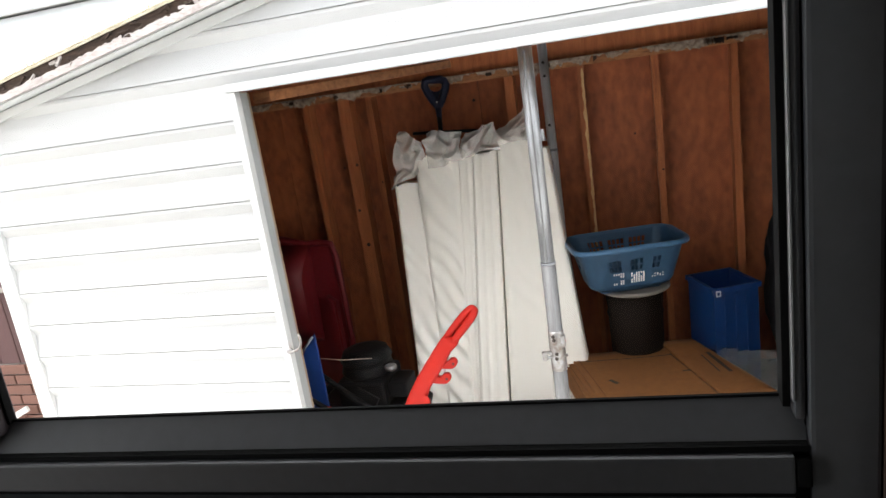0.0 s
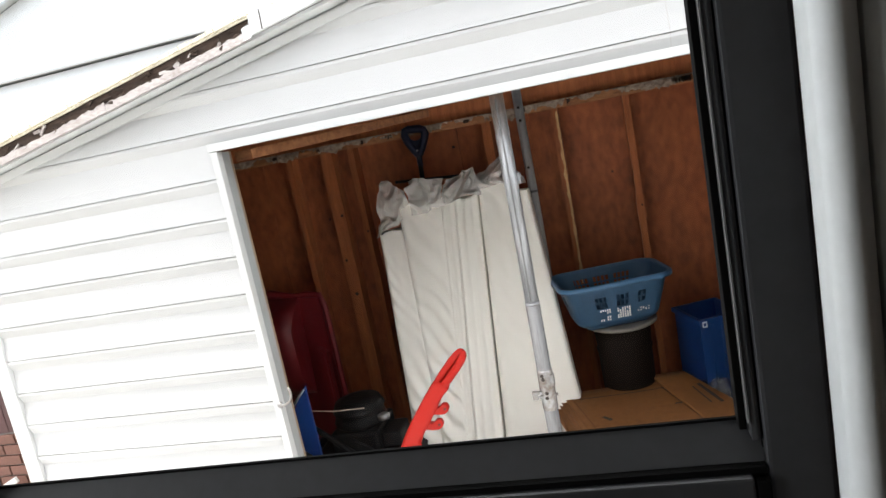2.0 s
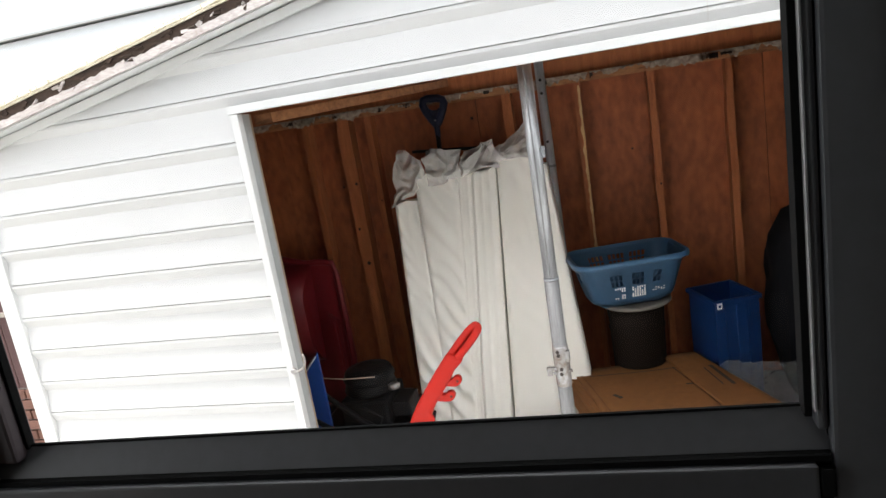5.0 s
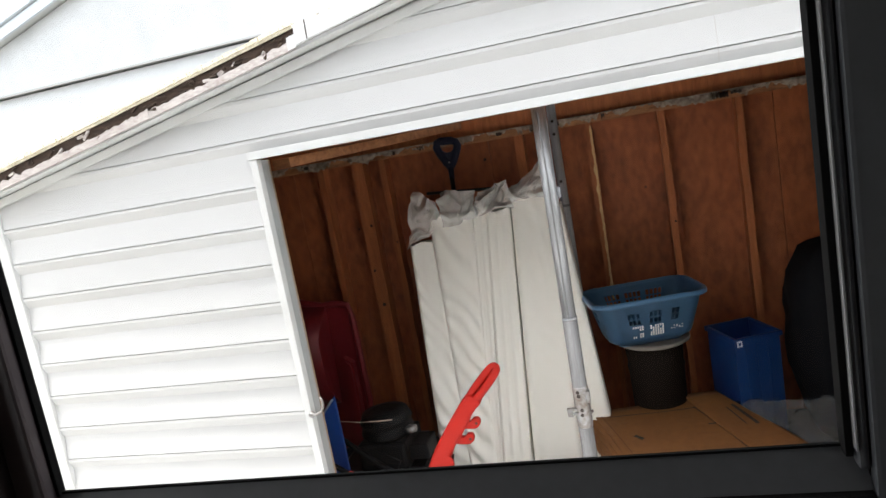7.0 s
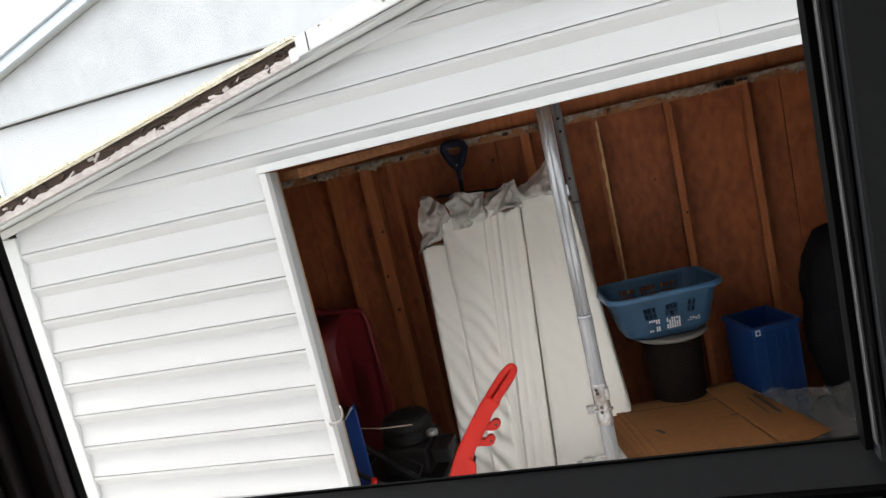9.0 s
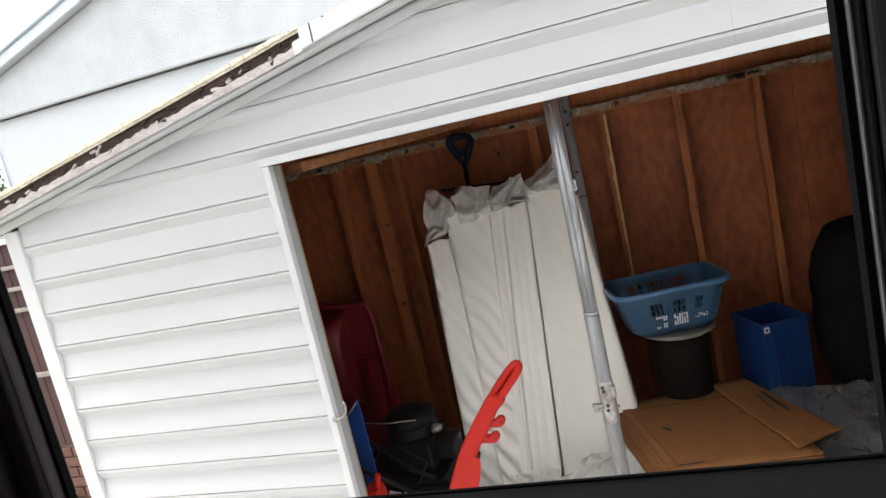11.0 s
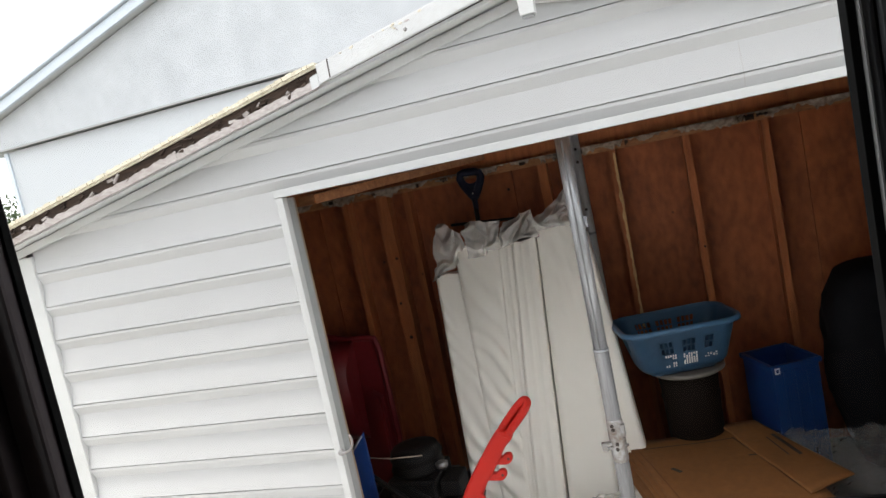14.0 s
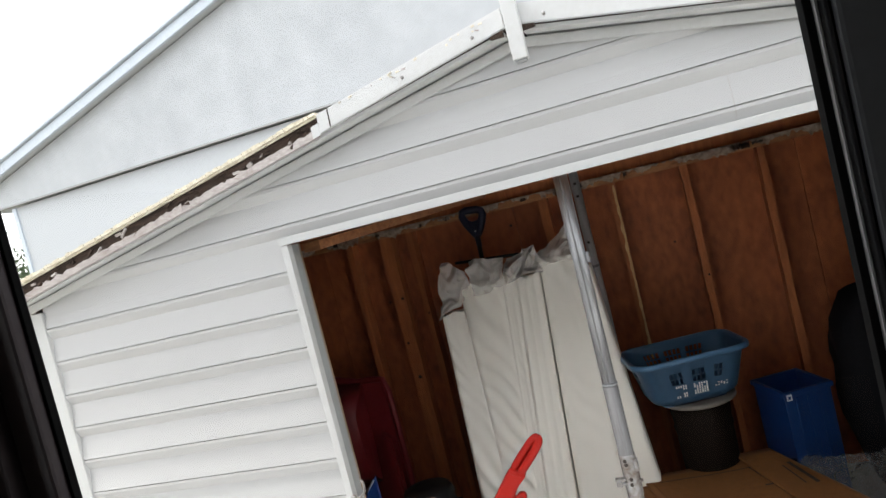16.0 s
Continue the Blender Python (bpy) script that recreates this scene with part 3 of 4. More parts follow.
for x, w in ((-0.95, 0.038), (-0.392, 0.036), (-0.145, 0.078), (0.015, 0.036), (0.848, 0.05), (1.236, 0.034), (1.622, 0.036), (2.008, 0.036), (2.62, 0.038), (3.0, 0.038)):
    b = bmesh.new()
    n = 14
    jx = random.Random(int(x * 100))
    hi = 1.905
    ring = []
    for k in range(n + 1):
        z = FZ + (hi - FZ) * k / n
        a, c = -w / 2 + jx.uniform(-0.003, 0.003), w / 2 + jx.uniform(-0.003, 0.003)
        ring.append([b.verts.new(p) for p in ((x + a, 1.502, z), (x + c, 1.502, z), (x + c, 1.599, z), (x + a, 1.599, z))])
    for u, w2 in zip(ring, ring[1:]):
        for i in range(4):
            b.faces.new((u[i], u[(i + 1) % 4], w2[(i + 1) % 4], w2[i]))
    b.faces.new(ring[0][::-1]), b.faces.new(ring[-1])
    part("wall_stud", b, M_STUD, back)
rs = random.Random(21)
edge = [(1.251 + 0.005 * rs.random(), 0.9 + 0.99 * k / 60) for k in range(61)]
edge += [(1.244 - 0.004 * rs.random() - 0.012 * max(0, noise.noise(Vector((k * 0.3, 1, 2)))), 0.9 + 0.99 * (60 - k) / 60) for k in range(61)]
part("splintered_edge", slab(bmesh.new(), edge, 1.4955, 1.5015), M_PALE, back, "pale splintered edge of a stud")
for x, z, r in ((-0.125, 1.52, 0.009), (-0.16, 1.24, 0.009), (-0.14, 1.02, 0.012), (1.63, 1.3, 0.006), (0.02, 1.4, 0.006)):
    k = part("knot", lathe(bmesh.new(), [(r, 0), (r * 0.9, 0.0015)], (0, 0), 12), M_ROT, back)
    k.matrix_world = pose(x, 1.5, z, 90, 0, 0)
for x, z, r in ((0.62, 1.8, 0.009), (1.5, 1.5, 0.006), (-0.25, 1.5, 0.007)):
    k = part("knot", lathe(bmesh.new(), [(r, 0), (r * 0.9, 0.0015)], (0, 0), 12), M_ROT, back)
    k.matrix_world = pose(x, 1.5995, z, 90, 0, 0)
part("top_plate", B(-1.2, 3.4, 1.49, 1.599, 1.906, 1.95, bevel=0.003), M_PLATE, shed)
part("upper_plate", B(-1.2, 3.4, 1.52, 1.599, 1.951, 2.05, bevel=0.003), M_STUD, shed)
b = bmesh.new()
rnd = random.Random(5)
sheet(b, 700, 4, lambda u, v: (-1.1 + 4.3 * u, 1.482 - 0.016 * v * noise.noise(Vector((u * 90, v * 3, 7))) - 0.004, 1.953 - (0.022 + 0.05 * max(-0.3, noise.noise(Vector((u * 46, 2.2, 0.4)))) + 0.022 * noise.noise(Vector((u * 210, 5, 1)))) * v))
part("peeling_strip", b, M_PEEL, shed, "torn peeling paper strip along the plate")
for k in range(34):
    x = -0.5 + 2.5 * rnd.random()
    w, h = rnd.uniform(0.015, 0.07), rnd.uniform(0.008, 0.022)
    n = 9
    up = [(x + w * (i / n - 0.5), 1.935 + h * rnd.uniform(0.2, 0.9)) for i in range(n + 1)]
    dn = [(x + w * (i / n - 0.5), 1.93 - h * rnd.uniform(0.1, 1.1)) for i in reversed(range(n + 1))]
    part("paper_flake", slab(bmesh.new(), up + dn, 1.462, 1.466), M_PEEL if k % 3 else M_ROT, shed)
b = bmesh.new()
box(b, -0.05, 0.05, -0.02, 0.02, 0, 1.5, bevel=0.003, m=Matrix.Translation((0.05, 0.2, 1.97)) @ pose(0, 0, 0, -88, 0, -18))
part("ceiling_brace", b, M_PLATE, shed)
for x in (-0.6, 0.75, 1.85):
    part("ceiling_joist", B(x - 0.02, x + 0.02, 0.15, 1.5, 2.06, 2.18, bevel=0.003), M_PLATE, shed)
# door hook on the jamb
hook = thing("door_hook", "bent galvanised hook and eye on the door jamb", "latch", (0.08, -0.02, 0.98))
part("eye_plate", lathe(bmesh.new(), [(0.011, 0), (0.013, 0.004), (0.013, 0.012), (0.008, 0.016)], (0, 0), 16), M_DULL, hook).matrix_world = pose(0.074, -0.024, 0.972, 90, 0, 0)
part("hook_rod", TB([(0.074, -0.036, 0.972), (0.1, -0.042, 0.975), (0.122, -0.036, 0.985), (0.128, -0.03, 1.0), (0.127, -0.024, 1.022), (0.118, -0.02, 1.038)], 0.005, 8), M_DULL, hook)

# ---- steel posts ----
JX = 1.127
jack = thing("jack_post", "galvanised telescopic steel post under the door header", "post", (JX, 0.096, FZ))
part("upper_tube", TB([(JX, 0.096, 1.232), (JX, 0.096, 2.0035)], 0.0255, 24), M_ZINC, jack)
# darker zinc puts shade into the lower tube, offsetting the sun on it
part("lower_tube", TB([(JX, 0.096, FZ + 0.01), (JX, 0.096, 1.222)], 0.0275, 24), M_PIPE, jack)
part("collar", lathe(bmesh.new(), [(0.0275, 1.223), (0.0292, 1.2245), (0.0292, 1.229), (0.026, 1.231)], (JX, 0.096), 24), M_STEEL, jack, "bright collar ring")
# narrow darker strip down the front of the upper tube
part("tube_stripe", B(JX - 0.003, JX + 0.003, 0.0695, 0.071, 1.24, 1.99, bevel=0.0007), M_PIPE, jack)
part("sleeve", lathe(bmesh.new(), [(0.0276, 0.80), (0.0298, 0.803), (0.0302, 0.89), (0.0295, 0.96), (0.0276, 0.963)], (JX, 0.096), 24), M_DULL, jack, "rusty clamping sleeve")
part("bolt", TB([(JX - 0.035, 0.07, 0.86), (JX + 0.038, 0.085, 0.862)], 0.006, 8), M_DULL, jack)
part("clamp_lug", B(JX - 0.058, JX - 0.02, 0.064, 0.084, 0.872, 0.882, bevel=0.002), M_DULL, jack)
part("clamp_lug", B(JX + 0.02, JX + 0.034, 0.07, 0.095, 0.9, 0.945, bevel=0.003), M_DULL, jack)
for z, dx in ((0.945, -0.004), (0.93, -0.002), (0.875, 0.004), (0.855, 0.002)):
    part("pin_hole", TB([(JX - 0.005 + dx, 0.0662, z), (JX - 0.005 + dx, 0.064, z)], 0.007, 10), M_INK, jack)
part("wing_nut", B(JX - 0.056, JX - 0.036, 0.066, 0.074, 0.85, 0.872, bevel=0.003), M_DULL, jack)
part("foot_plate", B(JX - 0.06, JX + 0.06, 0.036, 0.156, FZ, FZ + 0.01, bevel=0.002), M_DULL, jack)
part("side_clip", B(JX + 0.024, JX + 0.036, 0.09, 0.115, 1.675, 1.715, bevel=0.003), M_STEEL, jack)
rod = thing("steel_post", "dull galvanised steel tube standing before the back wall", "pipe", (1.066, 1.42, FZ))
part("tube", TB([(1.066, 1.41, FZ), (1.056, 1.425, 2.055)], 0.0245, 24), M_TUBE, rod)
part("band", lathe(bmesh.new(), [(0.0248, 1.478), (0.027, 1.481), (0.027, 1.488), (0.0248, 1.491)], (1.0588, 1.421), 24), M_PIPE, rod)
for z in (1.62, 1.88, 1.95):
    part("bolt_hole", TB([(1.057, 1.4, z), (1.057, 1.396, z)], 0.008, 10), M_INK, rod)

# ---- long white cartons leaning on the back wall ----


def carton(x0, x1, xb0, xb1, ztop, lean, yb, name_label, ribs=0, wr=0.0, seed=0):
    """A long leaning carton: x range at the top and at the foot, wrinkled film on its face."""
    yt = yb + lean
    ob = thing("siding_carton", name_label, "carton", ((xb0 + xb1) / 2, yb, FZ), "long white cartons against the shed wall")
    depth = 0.085
    b = bmesh.new()
    nu, nv = 28, 150

    def face(u, v):
        z = FZ + (ztop - FZ) * v
        x = (xb0 + (xb1 - xb0) * u) * (1 - v) + (x0 + (x1 - x0) * u) * v
        y = yb + (yt - yb) * v
        edge = min(1.0, min(u, 1 - u) * 9)
        y -= 0.010 * edge ** 0.5
        if wr:
            s = (u * 1.3 + (z * 5.2)) * 9 + 4.5 * noise.noise(Vector((x * 6, z * 3, seed)))
            y -= wr * edge * (0.5 + 0.5 * math.sin(s)) * (0.5 + noise.noise(Vector((x * 5, z * 2.2, seed + 4))))
        if ribs:
            y -= 0.0035 * edge * max(0.0, math.sin(u * math.pi * 2 * ribs)) ** 0.5
        y -= 0.006 * noise.noise(Vector((x * 7, z * 1.7, seed))) + 0.0025 * edge * (1 - 2.2 * abs(noise.noise(Vector((x * 14, z * 3.1 + x * 6, seed + 8)))))
        return (x, y, z + (0.012 * noise.noise(Vector((x * 16, seed, 2))) if v == 1 else 0))

    sheet(b, nu, nv, face)
    b.verts.ensure_lookup_table()
    # sides and back
    rim = [(xb0, yb, FZ), (xb1, yb, FZ), (x1, yt, ztop), (x0, yt, ztop)]
    fr, bk = [b.verts.new(p) for p in rim], [b.verts.new((p[0], p[1] + depth, p[2])) for p in rim]
    for i in range(4):
        j = (i + 1) % 4
        b.faces.new((fr[i], bk[i], bk[j], fr[j]))
    b.faces.new(bk[::-1])
    bmesh.ops.recalc_face_normals(b, faces=b.faces[:])
    part("carton_body", b, M_CARTON, ob)
    return ob


carton(0.205, 0.34, 0.262, 0.45, 1.42, 0.31, 0.87, "long white carton in wrinkled clear film, leaning", wr=0.021, seed=1)
carton(0.335, 0.585, 0.42, 0.56, 1.55, 0.34, 0.855, "tall white carton in diagonally wrinkled clear film", wr=0.02, seed=2)
carton(0.58, 0.665, 0.53, 0.62, 1.555, 0.335, 0.86, "narrow ribbed white trim bundle, leaning", ribs=2, wr=0.002, seed=3)
carton(0.66, 0.79, 0.585, 0.74, 1.54, 0.33, 0.845, "ribbed white trim bundle with a folded edge", ribs=3, wr=0.002, seed=4)
carton(0.798, 1.0, 0.752, 1.01, 1.6, 0.33, 0.875, "wide smooth white carton leaning in the shed", wr=0.005, seed=5)
carton(0.985, 1.052, 1.02, 1.2, 1.52, 0.3, 0.93, "white carton partly behind the steel post", wr=0.002, seed=6)


def crumple(name, label, pts, spread, seed, material, amp=0.03, n=26, cat="plastic sheet"):
    """A crumpled sheet over a four-cornered patch."""
    p = [Vector(q) for q in pts]
    b = bmesh.new()

    def at(u, v):
        q = p[0].lerp(p[1], u).lerp(p[3].lerp(p[2], u), v)
        d = Vector((noise.noise(q * spread + Vector((seed, 0, 0))), noise.noise(q * spread + Vector((0, seed, 5))), noise.noise(q * spread + Vector((3, 0, seed)))))
        fold = [1 - 2.4 * abs(noise.noise(q * spread * f + Vector((seed * 1.7, f, 9)))) for f in (1.3, 2.9)]
        d += Vector((0.25 * fold[1], -0.8 * fold[0] - 0.4 * fold[1], 0.35 * fold[0]))
        return q + d * amp

    sheet(b, n, n, at)
    return tagged(part(name, b, material), label, cat)


crumple("plastic_wrap", "torn clear plastic film at a carton's top", [(0.2, 1.165, 1.40), (0.42, 1.165, 1.5), (0.40, 1.2, 1.62), (0.27, 1.22, 1.71)], 9, 1, M_FILM, 0.035)
crumple("plastic_wrap", "crumpled clear plastic film hanging over carton tops", [(0.4, 1.17, 1.48), (0.62, 1.17, 1.5), (0.6, 1.2, 1.66), (0.42, 1.23, 1.68)], 9, 2, M_FILM, 0.035)
crumple("plastic_wrap", "crumpled clear plastic film over carton tops", [(0.58, 1.16, 1.52), (0.8, 1.17, 1.54), (0.8, 1.22, 1.68), (0.62, 1.22, 1.66)], 10, 3, M_FILM, 0.03)
crumple("plastic_wrap", "large flap of clear plastic film standing up", [(0.76, 1.19, 1.57), (1.05, 1.2, 1.55), (0.98, 1.26, 1.75), (0.79, 1.24, 1.67)], 8, 4, M_FILM, 0.03)
crumple("plastic_wrap", "crumpled plastic film round a carton's foot", [(0.48, 0.8, FZ + 0.01), (0.74, 0.78, FZ + 0.01), (0.74, 0.83, FZ + 0.1), (0.48, 0.83, FZ + 0.09)], 11, 6, M_FILM, 0.03)

# ---- hanging shovel ----
shovel = thing("snow_shovel", "navy shovel with a D-grip hung on the back wall", "shovel", (0.45, 1.42, 1.66))
b = bmesh.new()
tube(b, [(0.45, 1.42, 1.80), (0.43, 1.42, 1.83), (0.402, 1.42, 1.88), (0.388, 1.42, 1.92), (0.396, 1.42, 1.944), (0.42, 1.42, 1.95), (0.48, 1.42, 1.944), (0.505, 1.42, 1.932), (0.511, 1.42, 1.912), (0.5, 1.42, 1.88), (0.474, 1.42, 1.83), (0.455, 1.42, 1.80)], 0.0225, 14)
part("grip", b, M_NAVY, shovel)
part("grip_web", slab(bmesh.new(), [(0.452, 1.8), (0.4, 1.885), (0.41, 1.9), (0.44, 1.882), (0.465, 1.882), (0.49, 1.898), (0.502, 1.88)], 1.412, 1.428, 0.003), M_NAVY, shovel)
part("grip_neck", TB([(0.452, 1.42, 1.84), (0.45, 1.42, 1.79), (0.449, 1.42, 1.73)], 0.021, 12, r1=0.0145), M_NAVY, shovel)
part("grip_screw", TB([(0.452, 1.402, 1.825), (0.452, 1.396, 1.825)], 0.005, 8), M_DULL, shovel)
part("shaft", TB([(0.45, 1.42, 1.78), (0.44, 1.41, 1.5), (0.42, 1.38, 0.75)], 0.0135, 12), M_BLACK, shovel)
bar = thing("black_rod", "thin black metal rod lying on the carton tops", "rod", (0.49, 1.38, 1.655))
part("rod", TB([(0.30, 1.36, 1.672), (0.67, 1.36, 1.645)], 0.009, 10), M_BLACK, bar)

# ---- basket on a lidded drum ----
drum = thing("storage_drum", "dark brown drum with a dusty white lid", "drum", (1.41, 1.17, FZ))
part("drum_body", lathe(bmesh.new(), [(0.12, FZ), (0.13, FZ + 0.02), (0.135, 0.3), (0.14, 0.32), (0.135, 0.34), (0.14, 0.6), (0.145, 0.62), (0.14, 0.64), (0.15, 0.7485)], (1.425, 1.17), 40), M_DRUM, drum)
part("lid", lathe(bmesh.new(), [(0.15, 0.749), (0.175, 0.751), (0.185, 0.757), (0.184, 0.77), (0.175, 0.7745), (0.16, 0.772)], (1.425, 1.17), 48), M_DRUMLID, drum, "dusty white rounded lid")


def basket():
    top = thing("laundry_basket", "blue plastic laundry basket with slotted sides, empty", "basket", (1.41, 1.2, 0.775))
    z0, z1 = 0.775, 1.045
    cx, cy = 1.412, 1.24

    def rr(a, b, r, n=8):
        """A rounded rectangle of half sizes a and b."""
        out = []
        for sx, sy, s in ((1, 1, 0), (-1, 1, 90), (-1, -1, 180), (1, -1, 270)):
            for k in range(n + 1):
                t = radians(s + 90 * k / n)
                out.append((sx * (a - r) + r * math.cos(t), sy * (b - r) + r * math.sin(t)))
        return out

    def ring(f, grow=0.0):
        a, b_ = 0.215 + 0.068 * f + grow, 0.125 + 0.06 * f + grow
        return rr(a, b_, 0.075 + grow), z0 + (z1 - z0) * f

    # one tapered wall with round corners, a curved foot and groups of slots
    def size(f):
        foot = 0.05 * (1 - min(1.0, f / 0.2)) ** 2
        return 0.215 + 0.068 * f - foot, 0.125 + 0.06 * f - foot

    b = bmesh.new()
    loops = []
    rows = 30
    for j in range(rows + 1):
        f = j / rows
        a_, c_ = size(f)
        loop = []
        for sx, sy, t0 in ((1, -1, 270), (1, 1, 0), (-1, 1, 90), (-1, -1, 180)):
            r = 0.075
            for k in range(7):
                t = radians(t0 + 90 * k / 7)
                loop.append((sx * (a_ - r) + r * math.cos(t), sy * (c_ - r) + r * math.sin(t)))
            p0 = (sx * (a_ - r) + r * math.cos(radians(t0 + 90)), sy * (c_ - r) + r * math.sin(radians(t0 + 90)))
            q0 = {270: (a_, c_ - r), 0: (-(a_ - r), c_), 90: (-a_, -(c_ - r)), 180: (a_ - r, -c_)}[t0]
            m = {270: 28, 0: 48, 90: 28, 180: 48}[t0]
            for k in range(m):
                loop.append((p0[0] + (q0[0] - p0[0]) * k / m, p0[1] + (q0[1] - p0[1]) * k / m))
        loops.append([b.verts.new((cx + x, cy + y, z0 + (z1 - z0) * f)) for x, y in loop])
    starts, at = {}, 0
    for t0, m in ((270, 28), (0, 48), (90, 28), (180, 48)):
        starts[t0] = at + 7
        at += 7 + m
    holes = set()

    def slots(t0, groups, row0, row1):
        for g0, g1 in groups:
            for k in range(g0, g1):
                for j in range(row0, row1):
                    if k % 3 != 0 and (j - row0) % 4 != 3:
                        holes.add((starts[t0] + k, j))

    slots(180, ((7, 16), (21, 30), (36, 43)), 15, 23)
    slots(0, ((4, 15), (18, 30), (33, 44)), 14, 25)
    slots(270, ((9, 19),), 15, 23)
    slots(90, ((9, 19),), 15, 23)
    for j in range(rows):
        for k in range(at):
            if (k, j) not in holes:
                b.faces.new((loops[j][k], loops[j][(k + 1) % at], loops[j + 1][(k + 1) % at], loops[j + 1][k])).smooth = True
    for v in [v for v in b.verts if not v.link_faces]:
        b.verts.remove(v)
    bmesh.ops.solidify(b, geom=b.faces[:], thickness=0.0035)
    part("body", b, M_BASKET, top)
    b = bmesh.new()
    o = rr(0.167, 0.077, 0.03)
    lo, hi = [b.verts.new((cx + x, cy + y, z0)) for x, y in o], [b.verts.new((cx + x, cy + y, z0 + 0.006)) for x, y in o]
    b.faces.new(lo[::-1]), b.faces.new(hi)
    for k in range(len(o)):
        b.faces.new((lo[k], lo[(k + 1) % len(o)], hi[(k + 1) % len(o)], hi[k]))
    part("bottom", b, M_BASKET, top)
    b = bmesh.new()
    pro = [(0.0, -0.012), (0.004, 0.004), (0.012, 0.009), (0.022, 0.006), (0.027, -0.004), (0.026, -0.018), (0.022, -0.018), (0.02, -0.004), (0.006, -0.002)]
    rings = []
    for g_, dz in pro:
        o, z = ring(1.0, g_)
        rings.append([b.verts.new((cx + x, cy + y, z + dz)) for x, y in o])
    for u, w in zip(rings, rings[1:] + rings[:1]):
        for k in range(len(u)):
            b.faces.new((u[k], u[(k + 1) % len(u)], w[(k + 1) % len(u)], w[k])).smooth = True
    bmesh.ops.recalc_face_normals(b, faces=b.faces[:])
    part("rim", b, M_BASKET, top, "rolled lighter blue rim")
    # three groups of short white bars low on the front, painting bright see-through slots
    rnd = random.Random(12)
    for gx, w, tall, cols in ((1.33, 0.06, 0.07, 5), (1.43, 0.075, 0.062, 6), (1.535, 0.07, 0.036, 5)):
        for i in range(cols):
            for j in range(5):
                keep = {0: j in (0, 4) or (i > 2 and j != 2), 1: True, 2: (i + j) % 3 != 0 and 0 < j < 4}[0 if gx < 1.4 else 1 if gx < 1.5 else 2]
                if not keep or rnd.random() < 0.06:
                    continue
                x = gx + (i - (cols - 1) / 2) * w / cols
                z = 0.868 + (j - 2) * tall / 5
                y = cy - size((z - z0) / (z1 - z0))[1] - 0.0045
                part("slot_mark", B(x - w / cols * 0.3, x + w / cols * 0.3, y - 0.0005, y + 0.001, z - tall / 13, z + tall / 13), M_LABELW, top, "solid white bar painted as a bright slot")
    top.matrix_world = Matrix.Translation((1.405, 1.095, 0.772)) @ pose(0, 0, 0, 0, 0, 15) @ Matrix.Scale(0.94, 4)
    return top


basket()

# ---- recycling bin ----
rb = thing("recycling_bin", "tall dark blue plastic recycling bin, open", "bin")
BW, BD, BH = 0.235, 0.27, 0.62
for nm, q in (("front_panel", (0, BW, 0, 0.006)), ("back_panel", (0, BW, BD - 0.006, BD)), ("side_panel", (0, 0.006, 0.0065, BD - 0.0065)), ("side_panel", (BW - 0.006, BW, 0.0065, BD - 0.0065))):
    part(nm, B(*q, 0, BH, bevel=0.002), M_BIN, rb)
part("bottom", B(0.007, BW - 0.007, 0.007, BD - 0.007, 0, 0.008), M_BIN, rb)
for q in ((-0.012, BW + 0.012, -0.012, 0.008), (-0.012, BW + 0.012, BD - 0.008, BD + 0.012), (-0.012, 0.008, 0.009, BD - 0.009), (BW - 0.008, BW + 0.012, 0.009, BD - 0.009)):
    part("rim", B(*q, BH - 0.02, BH + 0.006, bevel=0.005), M_BIN, rb)
for x in (0.06, 0.118, 0.176):
    part("rib", B(x - 0.009, x + 0.009, -0.006, -0.0005, 0.04, BH - 0.03, bevel=0.002), M_BIN, rb)
part("sticker", B(0.004, 0.03, -0.0145, -0.0125, BH - 0.034, BH - 0.004), M_LABELW, rb, "small white square sticker")
part("sticker_mark", B(0.011, 0.023, -0.0158, -0.0148, BH - 0.027, BH - 0.012), M_BIN, rb)
rb.matrix_world = pose(1.806, 1.075, FZ, 0, 0, 21)

# ---- cardboard and plastic sheet ----


def cardboard(corners, z, seed):
    b = bmesh.new()
    p = [Vector((*c, z)) for c in corners]

    def at(u, v, dz=0.0):
        q = p[0].lerp(p[1], u).lerp(p[3].lerp(p[2], u), v)
        return q + Vector((0, 0, dz + 0.012 * noise.noise(q * 2.2 + Vector((seed, 0, 0))) + 0.002 * noise.noise(q * 14)))

    n = 14
    up = [[b.verts.new(at(i / n, j / n, 0.006)) for j in range(n + 1)] for i in range(n + 1)]
    dn = [[b.verts.new(at(i / n, j / n)) for j in range(n + 1)] for i in range(n + 1)]
    for i in range(n):
        for j in range(n):
            b.faces.new((up[i][j], up[i + 1][j], up[i + 1][j + 1], up[i][j + 1])).smooth = True
            b.faces.new((dn[i][j + 1], dn[i + 1][j + 1], dn[i + 1][j], dn[i][j])).smooth = True
    ring_u = [up[i][0] for i in range(n)] + [up[n][j] for j in range(n)] + [up[n - i][n] for i in range(n)] + [up[0][n - j] for j in range(n)]
    ring_d = [dn[i][0] for i in range(n)] + [dn[n][j] for j in range(n)] + [dn[n - i][n] for i in range(n)] + [dn[0][n - j] for j in range(n)]
    for k in range(len(ring_u)):
        j = (k + 1) % len(ring_u)
        b.faces.new((ring_d[k], ring_d[j], ring_u[j], ring_u[k]))
    return b


CZ = 0.42
C4 = [(1.305, 0.335), (1.879, 0.43), (1.7, 1.165), (1.066, 1.06)]
